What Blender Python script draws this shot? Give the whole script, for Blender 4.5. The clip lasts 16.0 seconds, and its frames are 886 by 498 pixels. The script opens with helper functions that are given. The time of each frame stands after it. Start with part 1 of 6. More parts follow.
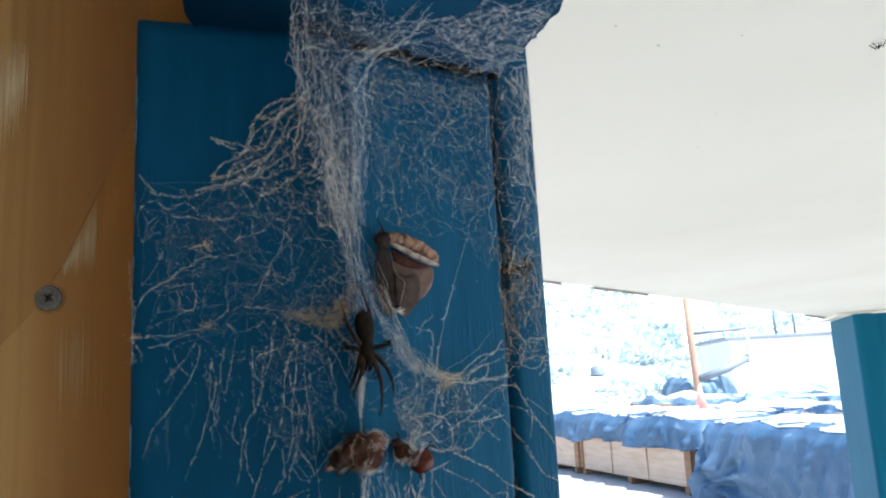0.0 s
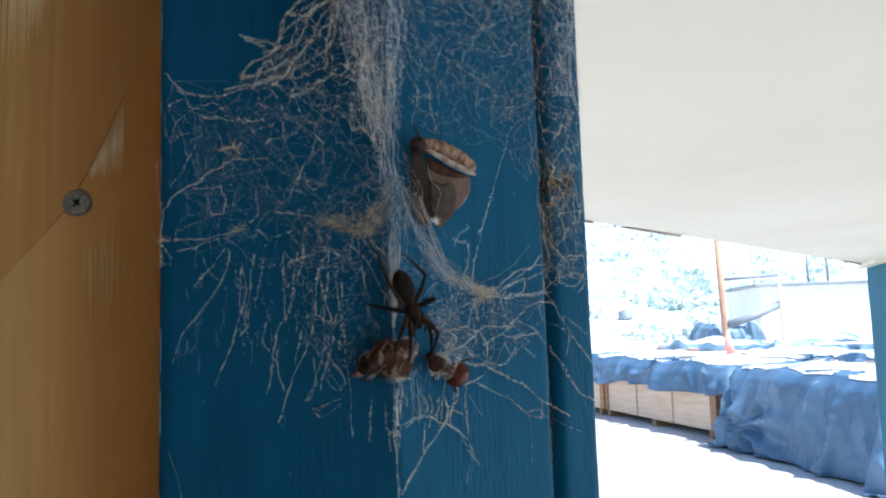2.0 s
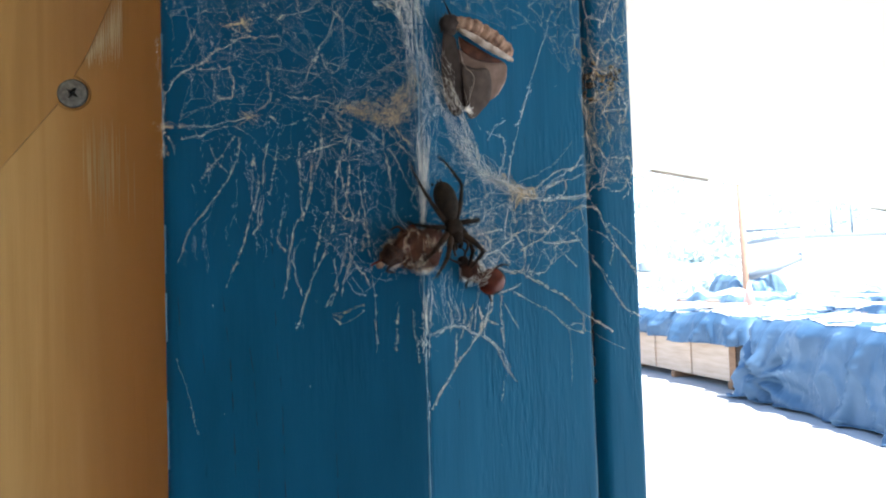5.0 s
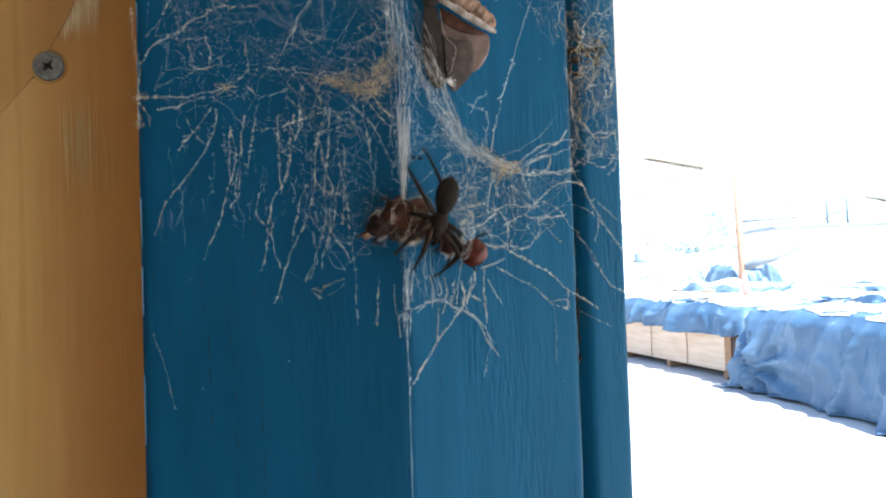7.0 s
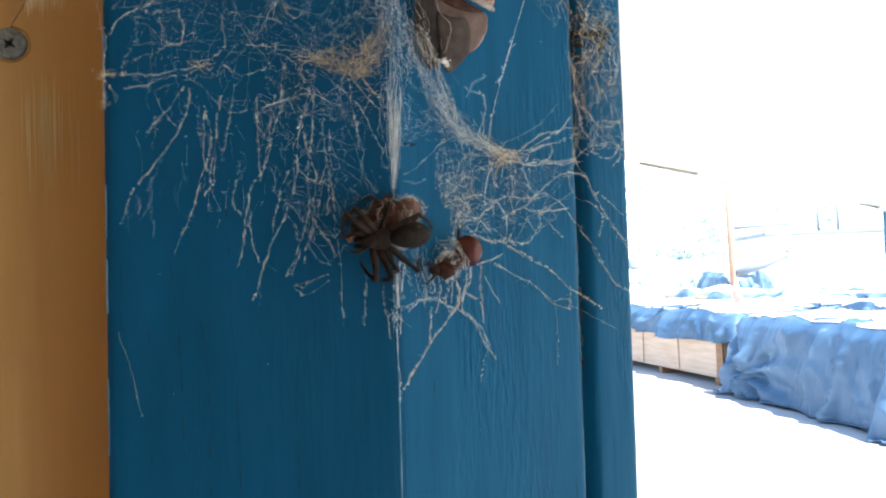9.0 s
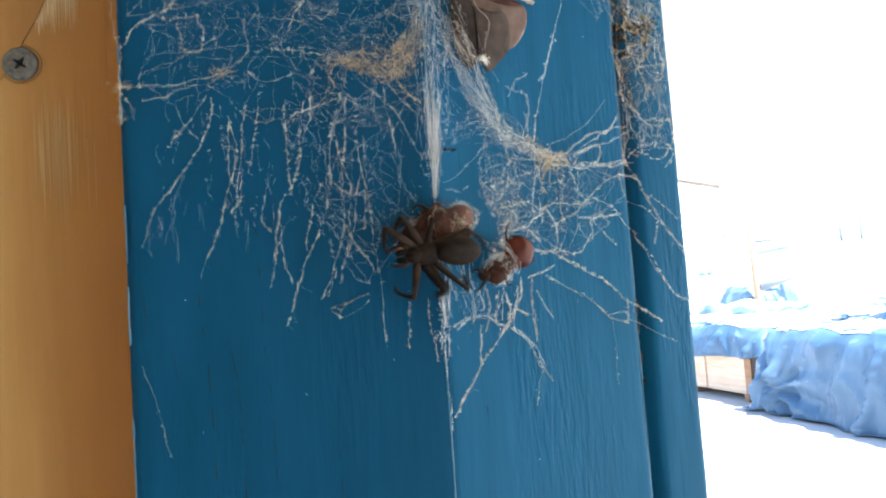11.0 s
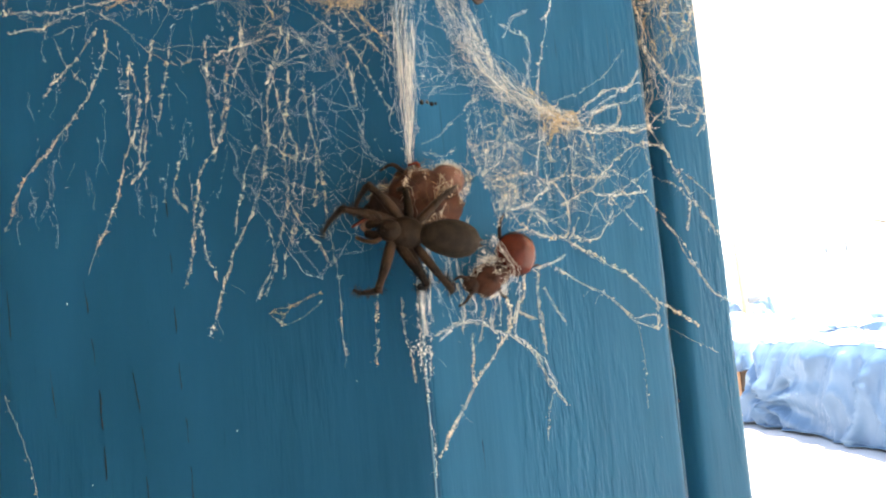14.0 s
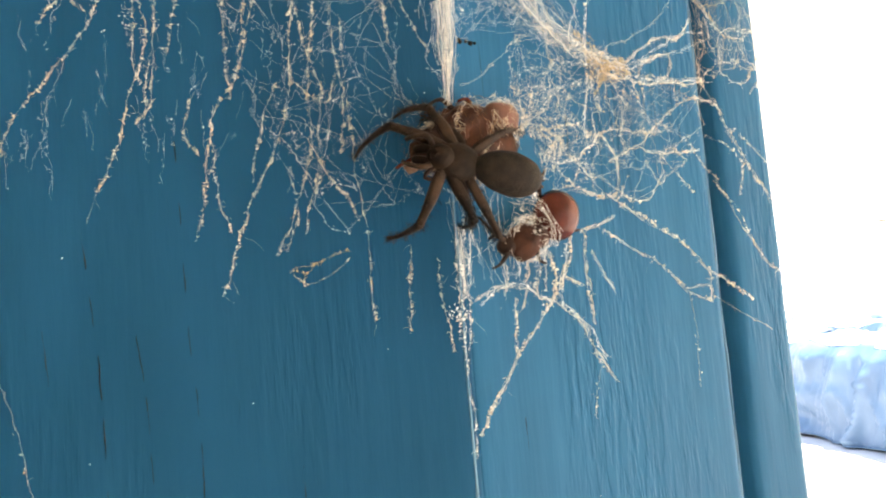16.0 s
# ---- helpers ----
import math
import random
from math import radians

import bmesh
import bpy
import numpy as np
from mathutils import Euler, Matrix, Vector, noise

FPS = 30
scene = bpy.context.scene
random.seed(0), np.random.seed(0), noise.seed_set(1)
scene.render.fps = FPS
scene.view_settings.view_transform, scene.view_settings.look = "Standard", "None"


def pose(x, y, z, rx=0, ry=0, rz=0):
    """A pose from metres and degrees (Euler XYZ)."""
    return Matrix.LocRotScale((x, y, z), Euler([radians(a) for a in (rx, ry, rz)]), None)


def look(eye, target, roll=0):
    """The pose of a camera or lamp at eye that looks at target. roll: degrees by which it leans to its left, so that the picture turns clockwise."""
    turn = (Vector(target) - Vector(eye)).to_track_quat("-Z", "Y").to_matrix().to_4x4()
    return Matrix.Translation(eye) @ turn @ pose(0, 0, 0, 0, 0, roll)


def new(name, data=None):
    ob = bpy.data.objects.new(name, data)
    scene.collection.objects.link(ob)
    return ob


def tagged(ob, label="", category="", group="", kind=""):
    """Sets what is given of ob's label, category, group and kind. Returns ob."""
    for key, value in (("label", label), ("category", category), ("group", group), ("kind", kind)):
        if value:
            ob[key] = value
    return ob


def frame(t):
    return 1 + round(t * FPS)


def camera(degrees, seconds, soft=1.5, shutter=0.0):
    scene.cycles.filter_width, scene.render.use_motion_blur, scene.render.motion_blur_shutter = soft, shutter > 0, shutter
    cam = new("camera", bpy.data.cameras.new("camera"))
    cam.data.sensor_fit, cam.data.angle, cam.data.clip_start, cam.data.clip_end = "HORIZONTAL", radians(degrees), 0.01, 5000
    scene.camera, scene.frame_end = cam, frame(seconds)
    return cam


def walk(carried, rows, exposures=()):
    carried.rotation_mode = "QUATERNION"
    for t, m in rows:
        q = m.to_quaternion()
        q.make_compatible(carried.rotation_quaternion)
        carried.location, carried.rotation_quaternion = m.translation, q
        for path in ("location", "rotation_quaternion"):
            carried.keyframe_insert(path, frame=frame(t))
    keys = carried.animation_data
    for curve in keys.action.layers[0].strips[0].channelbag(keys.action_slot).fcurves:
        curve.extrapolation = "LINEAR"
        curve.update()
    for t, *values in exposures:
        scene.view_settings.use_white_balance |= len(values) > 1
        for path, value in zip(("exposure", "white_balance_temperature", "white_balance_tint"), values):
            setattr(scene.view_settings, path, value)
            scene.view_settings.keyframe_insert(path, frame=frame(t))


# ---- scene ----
cam = camera(60.0, 16.0, soft=2.0, shutter=0.3)
PATH = [
    (0, (0.009, 0.01, 1.957), (-0.121, 1.975, 2.309), -3.1),
    (0.5, (0.014, 0.003, 1.954), (-0.129, 1.972, 2.276), -3.0),
    (1, (0.011, 0.007, 1.952), (-0.158, 1.982, 2.219), -2.4),
    (1.5, (0.009, 0.012, 1.951), (-0.186, 1.988, 2.189), -2.4),
    (2, (0.006, 0.019, 1.95), (-0.208, 1.997, 2.155), -1.9),
    (2.5, (0.007, 0.022, 1.947), (-0.226, 2.001, 2.121), -1.8),
    (3, (0.007, 0.022, 1.945), (-0.246, 2.0, 2.096), -1.9),
    (3.5, (0.003, 0.027, 1.944), (-0.26, 2.005, 2.079), -2.0),
    (4, (0.0, 0.032, 1.942), (-0.272, 2.01, 2.058), -1.9),
    (6.5, (0.002, 0.042, 1.936), (-0.258, 2.024, 1.994), -1.6),
    (7, (0.003, 0.041, 1.935), (-0.257, 2.023, 1.993), -1.9),
    (7.5, (0.001, 0.045, 1.934), (-0.258, 2.027, 1.987), -1.7),
    (8, (0.0, 0.049, 1.934), (-0.253, 2.032, 1.995), -1.9),
    (8.5, (0.0, 0.051, 1.934), (-0.247, 2.035, 2.004), -2.0),
    (9, (0.001, 0.054, 1.933), (-0.239, 2.038, 2.005), -1.7),
    (9.5, (-0.003, 0.054, 1.932), (-0.252, 2.037, 2.007), -1.8),
    (9.7, (-0.005, 0.053, 1.932), (-0.274, 2.033, 2.006), -1.7),
    (11.8, (-0.007, 0.078, 1.931), (-0.286, 2.05, 2.106), -4.8),
    (12, (-0.01, 0.08, 1.932), (-0.287, 2.053, 2.106), -4.6),
    (12.5, (-0.011, 0.083, 1.93), (-0.285, 2.056, 2.11), -4.4),
    (13, (-0.011, 0.09, 1.93), (-0.278, 2.064, 2.11), -4.6),
    (13.5, (-0.009, 0.094, 1.931), (-0.265, 2.069, 2.119), -4.8),
    (14, (-0.01, 0.101, 1.929), (-0.26, 2.077, 2.115), -4.9),
    (14.5, (-0.012, 0.103, 1.927), (-0.26, 2.08, 2.107), -4.5),
    (15, (-0.016, 0.105, 1.927), (-0.262, 2.082, 2.099), -4.5),
    (15.5, (-0.018, 0.109, 1.925), (-0.26, 2.087, 2.09), -4.3),
    (16, (-0.017, 0.112, 1.925), (-0.265, 2.088, 2.108), -4.6),
]
EXPOSURES = [(0, 1.35, 5900, 8), (1.5, 1.22, 5900, 8), (2.5, 1.34, 5900, 8), (4, 1.68, 5950, 8), (6.5, 1.94, 6100, 8), (9.5, 1.92, 6150, 8), (12, 2.7, 6450, 9), (13.5, 2.77, 7450, 13), (16, 3.1, 8100, 15)]
walk(cam, [(t, look(eye, target, roll)) for t, eye, target, roll in PATH], EXPOSURES)

# ---- light ----
SUN_AZIMUTH, SUN_HEIGHT = 132.0, 60.0  # degrees clockwise from +y, degrees up
world = bpy.data.worlds.new("sky")
scene.world = world
world.use_nodes = True
sky = world.node_tree.nodes.new("ShaderNodeTexSky")
sky.sky_type, sky.sun_disc = "NISHITA", False
sky.sun_elevation, sky.sun_rotation = radians(SUN_HEIGHT), radians(SUN_AZIMUTH)
back = world.node_tree.nodes["Background"]
back.inputs["Strength"].default_value = 0.13
world.node_tree.links.new(sky.outputs[0], back.inputs["Color"])
sun_data = bpy.data.lights.new("sun", "SUN")
sun_data.energy, sun_data.angle, sun_data.color = 5.0, radians(0.6), (1.0, 0.965, 0.92)
sun = new("sun", sun_data)
sx, sy = math.sin(radians(SUN_AZIMUTH)), math.cos(radians(SUN_AZIMUTH))
ch = math.cos(radians(SUN_HEIGHT))
sun.matrix_world = look((sx * ch * 30, sy * ch * 30, 30 * math.sin(radians(SUN_HEIGHT))), (0, 0, 0))

# ---- materials ----


def material(name, low, high, scale=(1, 1, 1), detail=6.0, rough=0.6, spec=0.4, bump=0.0, bump_scale=None, metal=0.0,
             island=0.0, islet=None, spots=None, clear=0.0, distort=0.0, depth=0.001, ridges=None):
    """Two colours mixed by noise stretched to `scale`, relief at `bump_scale`, hue shift per island, islet = (colour, share of pieces), spots = (colour, scale, amount), ridges = (scale, depth, threshold) of dried brush marks."""
    m = bpy.data.materials.new(name)
    m.use_nodes = True
    t = m.node_tree
    n, link = t.nodes, t.links.new
    b = n["Principled BSDF"]
    b.inputs["Roughness"].default_value, b.inputs["Metallic"].default_value = rough, metal
    b.inputs["Specular IOR Level"].default_value = spec
    b.inputs["Coat Weight"].default_value = clear
    b.inputs["Coat Roughness"].default_value = 0.25
    co = n.new("ShaderNodeTexCoord")

    def field(size, det, dist=0.0):
        mp, nz = n.new("ShaderNodeMapping"), n.new("ShaderNodeTexNoise")
        mp.inputs["Scale"].default_value = size
        nz.inputs["Scale"].default_value, nz.inputs["Detail"].default_value = 1.0, det
        nz.inputs["Distortion"].default_value = dist
        link(co.outputs["Object"], mp.inputs["Vector"])
        link(mp.outputs[0], nz.inputs["Vector"])
        return nz.outputs["Fac"]

    ramp = n.new("ShaderNodeMapRange")
    ramp.inputs[1].default_value, ramp.inputs[2].default_value = 0.3, 0.7
    link(field(scale, detail, distort), ramp.inputs[0])
    mix = n.new("ShaderNodeMix")
    mix.data_type = "RGBA"
    mix.inputs[6].default_value, mix.inputs[7].default_value = (*low, 1), (*high, 1)
    link(ramp.outputs[0], mix.inputs[0])
    colour = mix.outputs[2]
    for sc, size, amount in spots or ():
        r2, m2 = n.new("ShaderNodeMapRange"), n.new("ShaderNodeMix")
        r2.inputs[1].default_value, r2.inputs[2].default_value = amount, amount + 0.08
        link(field(size, 4.0, 0.5), r2.inputs[0])
        m2.data_type = "RGBA"
        m2.inputs[7].default_value = (*sc, 1)
        link(r2.outputs[0], m2.inputs[0])
        link(colour, m2.inputs[6])
        colour = m2.outputs[2]
    if islet:
        g2, r3, m3 = n.new("ShaderNodeNewGeometry"), n.new("ShaderNodeMapRange"), n.new("ShaderNodeMix")
        r3.inputs[1].default_value, r3.inputs[2].default_value = 1 - islet[1] - 0.15, 1 - islet[1] + 0.05
        link(g2.outputs["Random Per Island"], r3.inputs[0])
        m3.data_type = "RGBA"
        m3.inputs[7].default_value = (*islet[0], 1)
        link(r3.outputs[0], m3.inputs[0])
        link(colour, m3.inputs[6])
        colour = m3.outputs[2]
    if island:
        geo, hs, mr = n.new("ShaderNodeNewGeometry"), n.new("ShaderNodeHueSaturation"), n.new("ShaderNodeMapRange")
        mr.inputs[3].default_value, mr.inputs[4].default_value = 1 - island, 1 + island
        link(geo.outputs["Random Per Island"], mr.inputs[0])
        link(mr.outputs[0], hs.inputs["Value"])
        link(colour, hs.inputs["Color"])
        colour = hs.outputs[0]
    link(colour, b.inputs["Base Color"])
    if bump:
        bp = n.new("ShaderNodeBump")
        bp.inputs["Strength"].default_value, bp.inputs["Distance"].default_value = bump, depth
        link(field(bump_scale or scale, 8.0), bp.inputs["Height"])
        normal = bp.outputs[0]
        if ridges:
            size, deep, start = ridges
            gate, worn, mul, b2 = n.new("ShaderNodeMapRange"), n.new("ShaderNodeMapRange"), n.new("ShaderNodeMath"), n.new("ShaderNodeBump")
            gate.inputs[1].default_value, gate.inputs[2].default_value = 0.42, 0.6
            worn.inputs[1].default_value, worn.inputs[2].default_value = start, start + 0.2
            link(field(size, 3.0), gate.inputs[0])
            link(field((60, 60, 22), 4.0, 0.6), worn.inputs[0])
            mul.operation = "MULTIPLY"
            link(gate.outputs[0], mul.inputs[0])
            link(worn.outputs[0], mul.inputs[1])
            b2.inputs["Strength"].default_value, b2.inputs["Distance"].default_value = 1.0, deep
            link(mul.outputs[0], b2.inputs["Height"])
            link(normal, b2.inputs["Normal"])
            normal = b2.outputs[0]
        link(normal, b.inputs["Normal"])
    return m


# one paint in two tones: shaded left face, lit right face
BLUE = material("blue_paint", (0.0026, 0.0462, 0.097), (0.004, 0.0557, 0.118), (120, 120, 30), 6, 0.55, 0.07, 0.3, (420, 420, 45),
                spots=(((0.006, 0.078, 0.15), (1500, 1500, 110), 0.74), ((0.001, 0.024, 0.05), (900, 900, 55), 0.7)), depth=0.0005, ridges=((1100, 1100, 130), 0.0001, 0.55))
BLUE_ROUGH = material("blue_paint_weathered_lit", (0.0042, 0.0665, 0.135), (0.0077, 0.0845, 0.166), (150, 150, 18), 8, 0.53, 0.08, 0.3,
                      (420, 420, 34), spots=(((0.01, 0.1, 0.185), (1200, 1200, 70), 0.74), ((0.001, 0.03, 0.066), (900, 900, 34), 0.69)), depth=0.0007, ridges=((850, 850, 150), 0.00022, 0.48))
WORN = material("worn_paint_edge", (0.045, 0.14, 0.215), (0.14, 0.25, 0.33), (600, 600, 90), 5, 0.6, 0.2)
BLUE_POST = material("blue_paint_yard", (0.004, 0.088, 0.145), (0.007, 0.11, 0.175), (40, 40, 4), 6, 0.62, 0.12, 0.3)
PINE = material("varnished_pine", (0.275, 0.134, 0.029), (0.42, 0.232, 0.064), (160, 160, 7), 5, 0.38, 0.45, 0.25, (500, 500, 14), distort=0.6)
PINE_LIGHT = material("sapwood_pine", (0.37, 0.206, 0.06), (0.5, 0.306, 0.112), (160, 160, 7), 5, 0.4, 0.4, 0.25, (500, 500, 14), distort=0.6)
PINE_PALE = material("bare_pine", (0.5, 0.34, 0.17), (0.72, 0.54, 0.31), (700, 700, 12), 5, 0.6, 0.3, 0.4, (900, 900, 20))
BOUNCE_WALL = material("grey_bounce_paint", (0.52, 0.52, 0.51), (0.6, 0.6, 0.59), (14, 14, 0.9), 6, 0.45, 0.4, 0.2)
PINE_RUBBED = material("rubbed_varnish", (0.38, 0.22, 0.078), (0.48, 0.3, 0.125), (700, 700, 12), 5, 0.55, 0.3, 0.3, (900, 900, 20))
STEEL = material("zinc_steel", (0.1, 0.095, 0.09), (0.2, 0.19, 0.17), (900, 900, 900), 5, 0.42, 0.5, 0.3, metal=0.85)
DIRT = material("dark_dirt", (0.006, 0.0065, 0.008), (0.032, 0.026, 0.021), (700, 700, 700), 5, 0.95, 0.1, 0.6)
WHITE = material("white_ceiling_paint", (0.77, 0.705, 0.565), (0.85, 0.79, 0.65), (2.5, 2.5, 2.5), 5, 0.6, 0.3, 0.15, (60, 60, 60),
                 spots=(((0.68, 0.64, 0.55), (5, 5, 5), 0.7),))
SPECK = material("fly_specks", (0.2, 0.16, 0.11), (0.4, 0.34, 0.26), (400, 400, 400), 4, 0.9)
CONCRETE = material("pale_concrete", (0.4, 0.4, 0.39), (0.55, 0.54, 0.52), (0.6, 0.6, 0.6), 8, 0.85, 0.2, 0.2, (9, 9, 9),
                    spots=(((0.34, 0.34, 0.33), (1.6, 1.6, 1.6), 0.66),))
TARP = material("blue_tarpaulin", (0.046, 0.1, 0.175), (0.094, 0.163, 0.253), (1.3, 1.3, 1.3), 7, 0.45, 0.4, 0.4, (6, 6, 3), spots=(((0.15, 0.235, 0.32), (2.4, 2.4, 5), 0.64),), depth=0.03)
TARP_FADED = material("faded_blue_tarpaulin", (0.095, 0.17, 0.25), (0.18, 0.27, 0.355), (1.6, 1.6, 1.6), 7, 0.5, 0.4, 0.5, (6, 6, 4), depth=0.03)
TARP_SUNLIT = material("sunlit_tarpaulin", (0.42, 0.46, 0.5), (0.6, 0.63, 0.66), (1.8, 1.8, 1.8), 7, 0.5, 0.4, 0.5, (7, 7, 7), depth=0.03)
CRATE = material("crate_plywood", (0.48, 0.34, 0.24), (0.62, 0.47, 0.36), (1.5, 1.5, 14), 6, 0.7, 0.3, 0.2)
CRATE_END = material("crate_timber", (0.22, 0.115, 0.058), (0.34, 0.185, 0.1), (4, 4, 20), 6, 0.75)
RUST = material("rusty_iron", (0.4, 0.22, 0.14), (0.52, 0.32, 0.22), (8, 8, 3), 6, 0.8)
SCRUB = material("hazed_scrub_leaves", (0.5, 0.58, 0.57), (0.62, 0.69, 0.66), (0.05, 0.05, 0.05), 5, 0.8, 0.1, island=0.06)
PLANK = material("bleached_plank", (0.55, 0.5, 0.44), (0.7, 0.66, 0.6), (3, 3, 20), 6, 0.75)
TRIM = material("weathered_trim", (0.2, 0.16, 0.12), (0.42, 0.37, 0.31), (30, 30, 30), 6, 0.8)
FIBRE = material("brown_fibre", (0.05, 0.022, 0.01), (0.2, 0.1, 0.045), (400, 400, 400), 4, 0.8, 0.1, island=0.3)
HILLSIDE = material("hazed_hillside", (0.46, 0.54, 0.56), (0.6, 0.66, 0.65), (0.04, 0.04, 0.04), 8, 0.95)
RENDERED = material("white_wall_render", (0.7, 0.7, 0.68), (0.8, 0.8, 0.78), (0.7, 0.7, 0.7), 5, 0.8)
ROOF_IRON = material("grey_roof_iron", (0.16, 0.19, 0.22), (0.25, 0.28, 0.31), (0.6, 0.6, 0.6), 5, 0.5)
ORANGE = material("faded_red_plastic", (0.66, 0.3, 0.24), (0.76, 0.4, 0.34), (5, 5, 5), 4, 0.6)
SILK = material("white_silk", (0.86, 0.81, 0.74), (0.96, 0.93, 0.87), (300, 300, 300), 4, 0.7, 0.2, island=0.06, islet=((0.7, 0.58, 0.4), 0.05))
SILK_DUST = material("dusty_silk", (0.66, 0.56, 0.43), (0.94, 0.87, 0.75), (260, 260, 260), 5, 0.85, 0.1, island=0.2, islet=((0.6, 0.4, 0.22), 0.12))
SILK_OLD = material("old_silk", (0.6, 0.51, 0.36), (0.92, 0.85, 0.69), (240, 240, 240), 5, 0.85, 0.1, island=0.25, islet=((0.52, 0.32, 0.16), 0.1))
SILK_TAN = material("tan_silk", (0.4, 0.26, 0.12), (0.74, 0.55, 0.31), (300, 300, 300), 4, 0.85, 0.1, island=0.25)
ABDOMEN = material("spider_abdomen_hair", (0.008, 0.0056, 0.004), (0.022, 0.0145, 0.0095), (900, 900, 900), 5, 0.7, 0.1, 0.6, (4500, 4500, 4500), depth=0.0003)
CARAPACE = material("spider_carapace", (0.0045, 0.0028, 0.0018), (0.019, 0.0105, 0.006), (700, 700, 700), 4, 0.6, 0.08, 0.4, (3000, 3000, 3000), depth=0.0002)
LEG = material("spider_leg_cuticle", (0.006, 0.0038, 0.0027), (0.036, 0.019, 0.0105), (500, 500, 500), 4, 0.6, 0.12, 0.4, (3500, 3500, 3500), depth=0.0002)
PREY_RED = material("red_brown_cuticle", (0.04, 0.0068, 0.0034), (0.105, 0.018, 0.0085), (380, 380, 380), 4, 0.27, 0.22, 0.2, (1500, 1500, 1500), depth=0.0002)
PREY_DEEP = material("deep_red_cuticle", (0.015, 0.0055, 0.0035), (0.07, 0.025, 0.014), (450, 450, 450), 4, 0.6, 0.1, 0.6, (1500, 1500, 1500), depth=0.0002)
PREY_PINK = material("pink_brown_cuticle", (0.07, 0.028, 0.019), (0.15, 0.068, 0.048), (300, 300, 300), 4, 0.5, 0.2, 0.3, (1500, 1500, 1500), depth=0.0002)
PREY_DARK = material("dark_brown_cuticle", (0.009, 0.0045, 0.0035), (0.034, 0.016, 0.01), (500, 500, 500), 4, 0.6, 0.1, 0.4, (1800, 1800, 1800), depth=0.0002)
WING = material("moth_wing_scales", (0.03, 0.021, 0.017), (0.07, 0.05, 0.04), (350, 350, 350), 5, 0.8, 0.2, 0.4, (1800, 1800, 1800), depth=0.0002)
WING_PALE = material("moth_wing_underside", (0.08, 0.05, 0.038), (0.15, 0.1, 0.078), (300, 300, 300), 5, 0.8, 0.2, 0.3, (1500, 1500, 1500), depth=0.0002)
WING_DARK = material("moth_wing_dark", (0.022, 0.016, 0.014), (0.055, 0.04, 0.034), (350, 350, 350), 5, 0.8, 0.2)
MOTH_PALE = material("moth_pale_scales", (0.2, 0.15, 0.12), (0.5, 0.42, 0.36), (420, 420, 420), 5, 0.85, 0.1, 0.5, (2500, 2500, 2500), depth=0.0002)
MOTH_BODY = material("moth_body_scales", (0.09, 0.045, 0.03), (0.42, 0.26, 0.18), (480, 480, 480), 5, 0.8, 0.2, 0.5, (2200, 2200, 2200), depth=0.0002)

# ---- building helpers ----


def post_shade(mat, axis, edge, width, colour):
    """Deepens a board's colour beyond an uneven line across its grain: the post's shade put into the wood."""
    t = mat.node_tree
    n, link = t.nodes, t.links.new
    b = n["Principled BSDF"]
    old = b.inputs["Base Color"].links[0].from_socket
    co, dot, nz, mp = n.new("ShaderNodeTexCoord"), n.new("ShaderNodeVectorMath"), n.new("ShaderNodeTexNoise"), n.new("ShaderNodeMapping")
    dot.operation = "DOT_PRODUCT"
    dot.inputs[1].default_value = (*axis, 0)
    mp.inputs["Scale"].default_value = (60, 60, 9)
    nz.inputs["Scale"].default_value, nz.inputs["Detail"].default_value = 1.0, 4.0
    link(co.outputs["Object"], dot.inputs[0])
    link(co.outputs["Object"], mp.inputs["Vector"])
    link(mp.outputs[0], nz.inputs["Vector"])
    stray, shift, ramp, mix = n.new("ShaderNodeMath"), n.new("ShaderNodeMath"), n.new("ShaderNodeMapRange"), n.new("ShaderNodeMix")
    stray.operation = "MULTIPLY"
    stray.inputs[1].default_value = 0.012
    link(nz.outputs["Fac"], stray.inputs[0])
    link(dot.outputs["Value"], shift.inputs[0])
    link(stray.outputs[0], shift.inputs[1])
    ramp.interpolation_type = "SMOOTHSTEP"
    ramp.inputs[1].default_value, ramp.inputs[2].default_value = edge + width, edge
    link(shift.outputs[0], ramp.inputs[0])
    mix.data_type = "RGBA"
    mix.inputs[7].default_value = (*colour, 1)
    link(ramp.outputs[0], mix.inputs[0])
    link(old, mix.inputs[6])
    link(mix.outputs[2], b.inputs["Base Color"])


def add_mesh(name, bm, mat, smooth=True):
    me = bpy.data.meshes.new(name)
    bm.normal_update()
    bm.to_mesh(me)
    bm.free()
    me.materials.append(mat)
    for p in me.polygons:
        p.use_smooth = smooth
    return me


def part(name, bm, mat, parent, label="", smooth=True):
    ob = new(name, add_mesh(name, bm, mat, smooth))
    ob.parent = parent
    if label:
        ob["label"] = label
    return ob


def thing(name, label, category, group="", kind="", at=None):
    ob = new(name)
    ob.empty_display_size = 0.01
    if at:
        ob.location = at
    return tagged(ob, label, category, group, kind)


def box(bm, lo, hi, m=None, bevel=0.0):
    mid = (Vector(lo) + Vector(hi)) / 2
    size = Vector(hi) - Vector(lo)
    g = bmesh.ops.create_cube(bm, size=1, matrix=(m or Matrix()) @ Matrix.Translation(mid) @ Matrix.Diagonal((*size, 1)))
    if bevel:
        edges = list({e for v in g["verts"] for e in v.link_edges})
        bmesh.ops.bevel(bm, geom=edges, offset=bevel, segments=2, affect="EDGES", profile=0.5)
    return bm


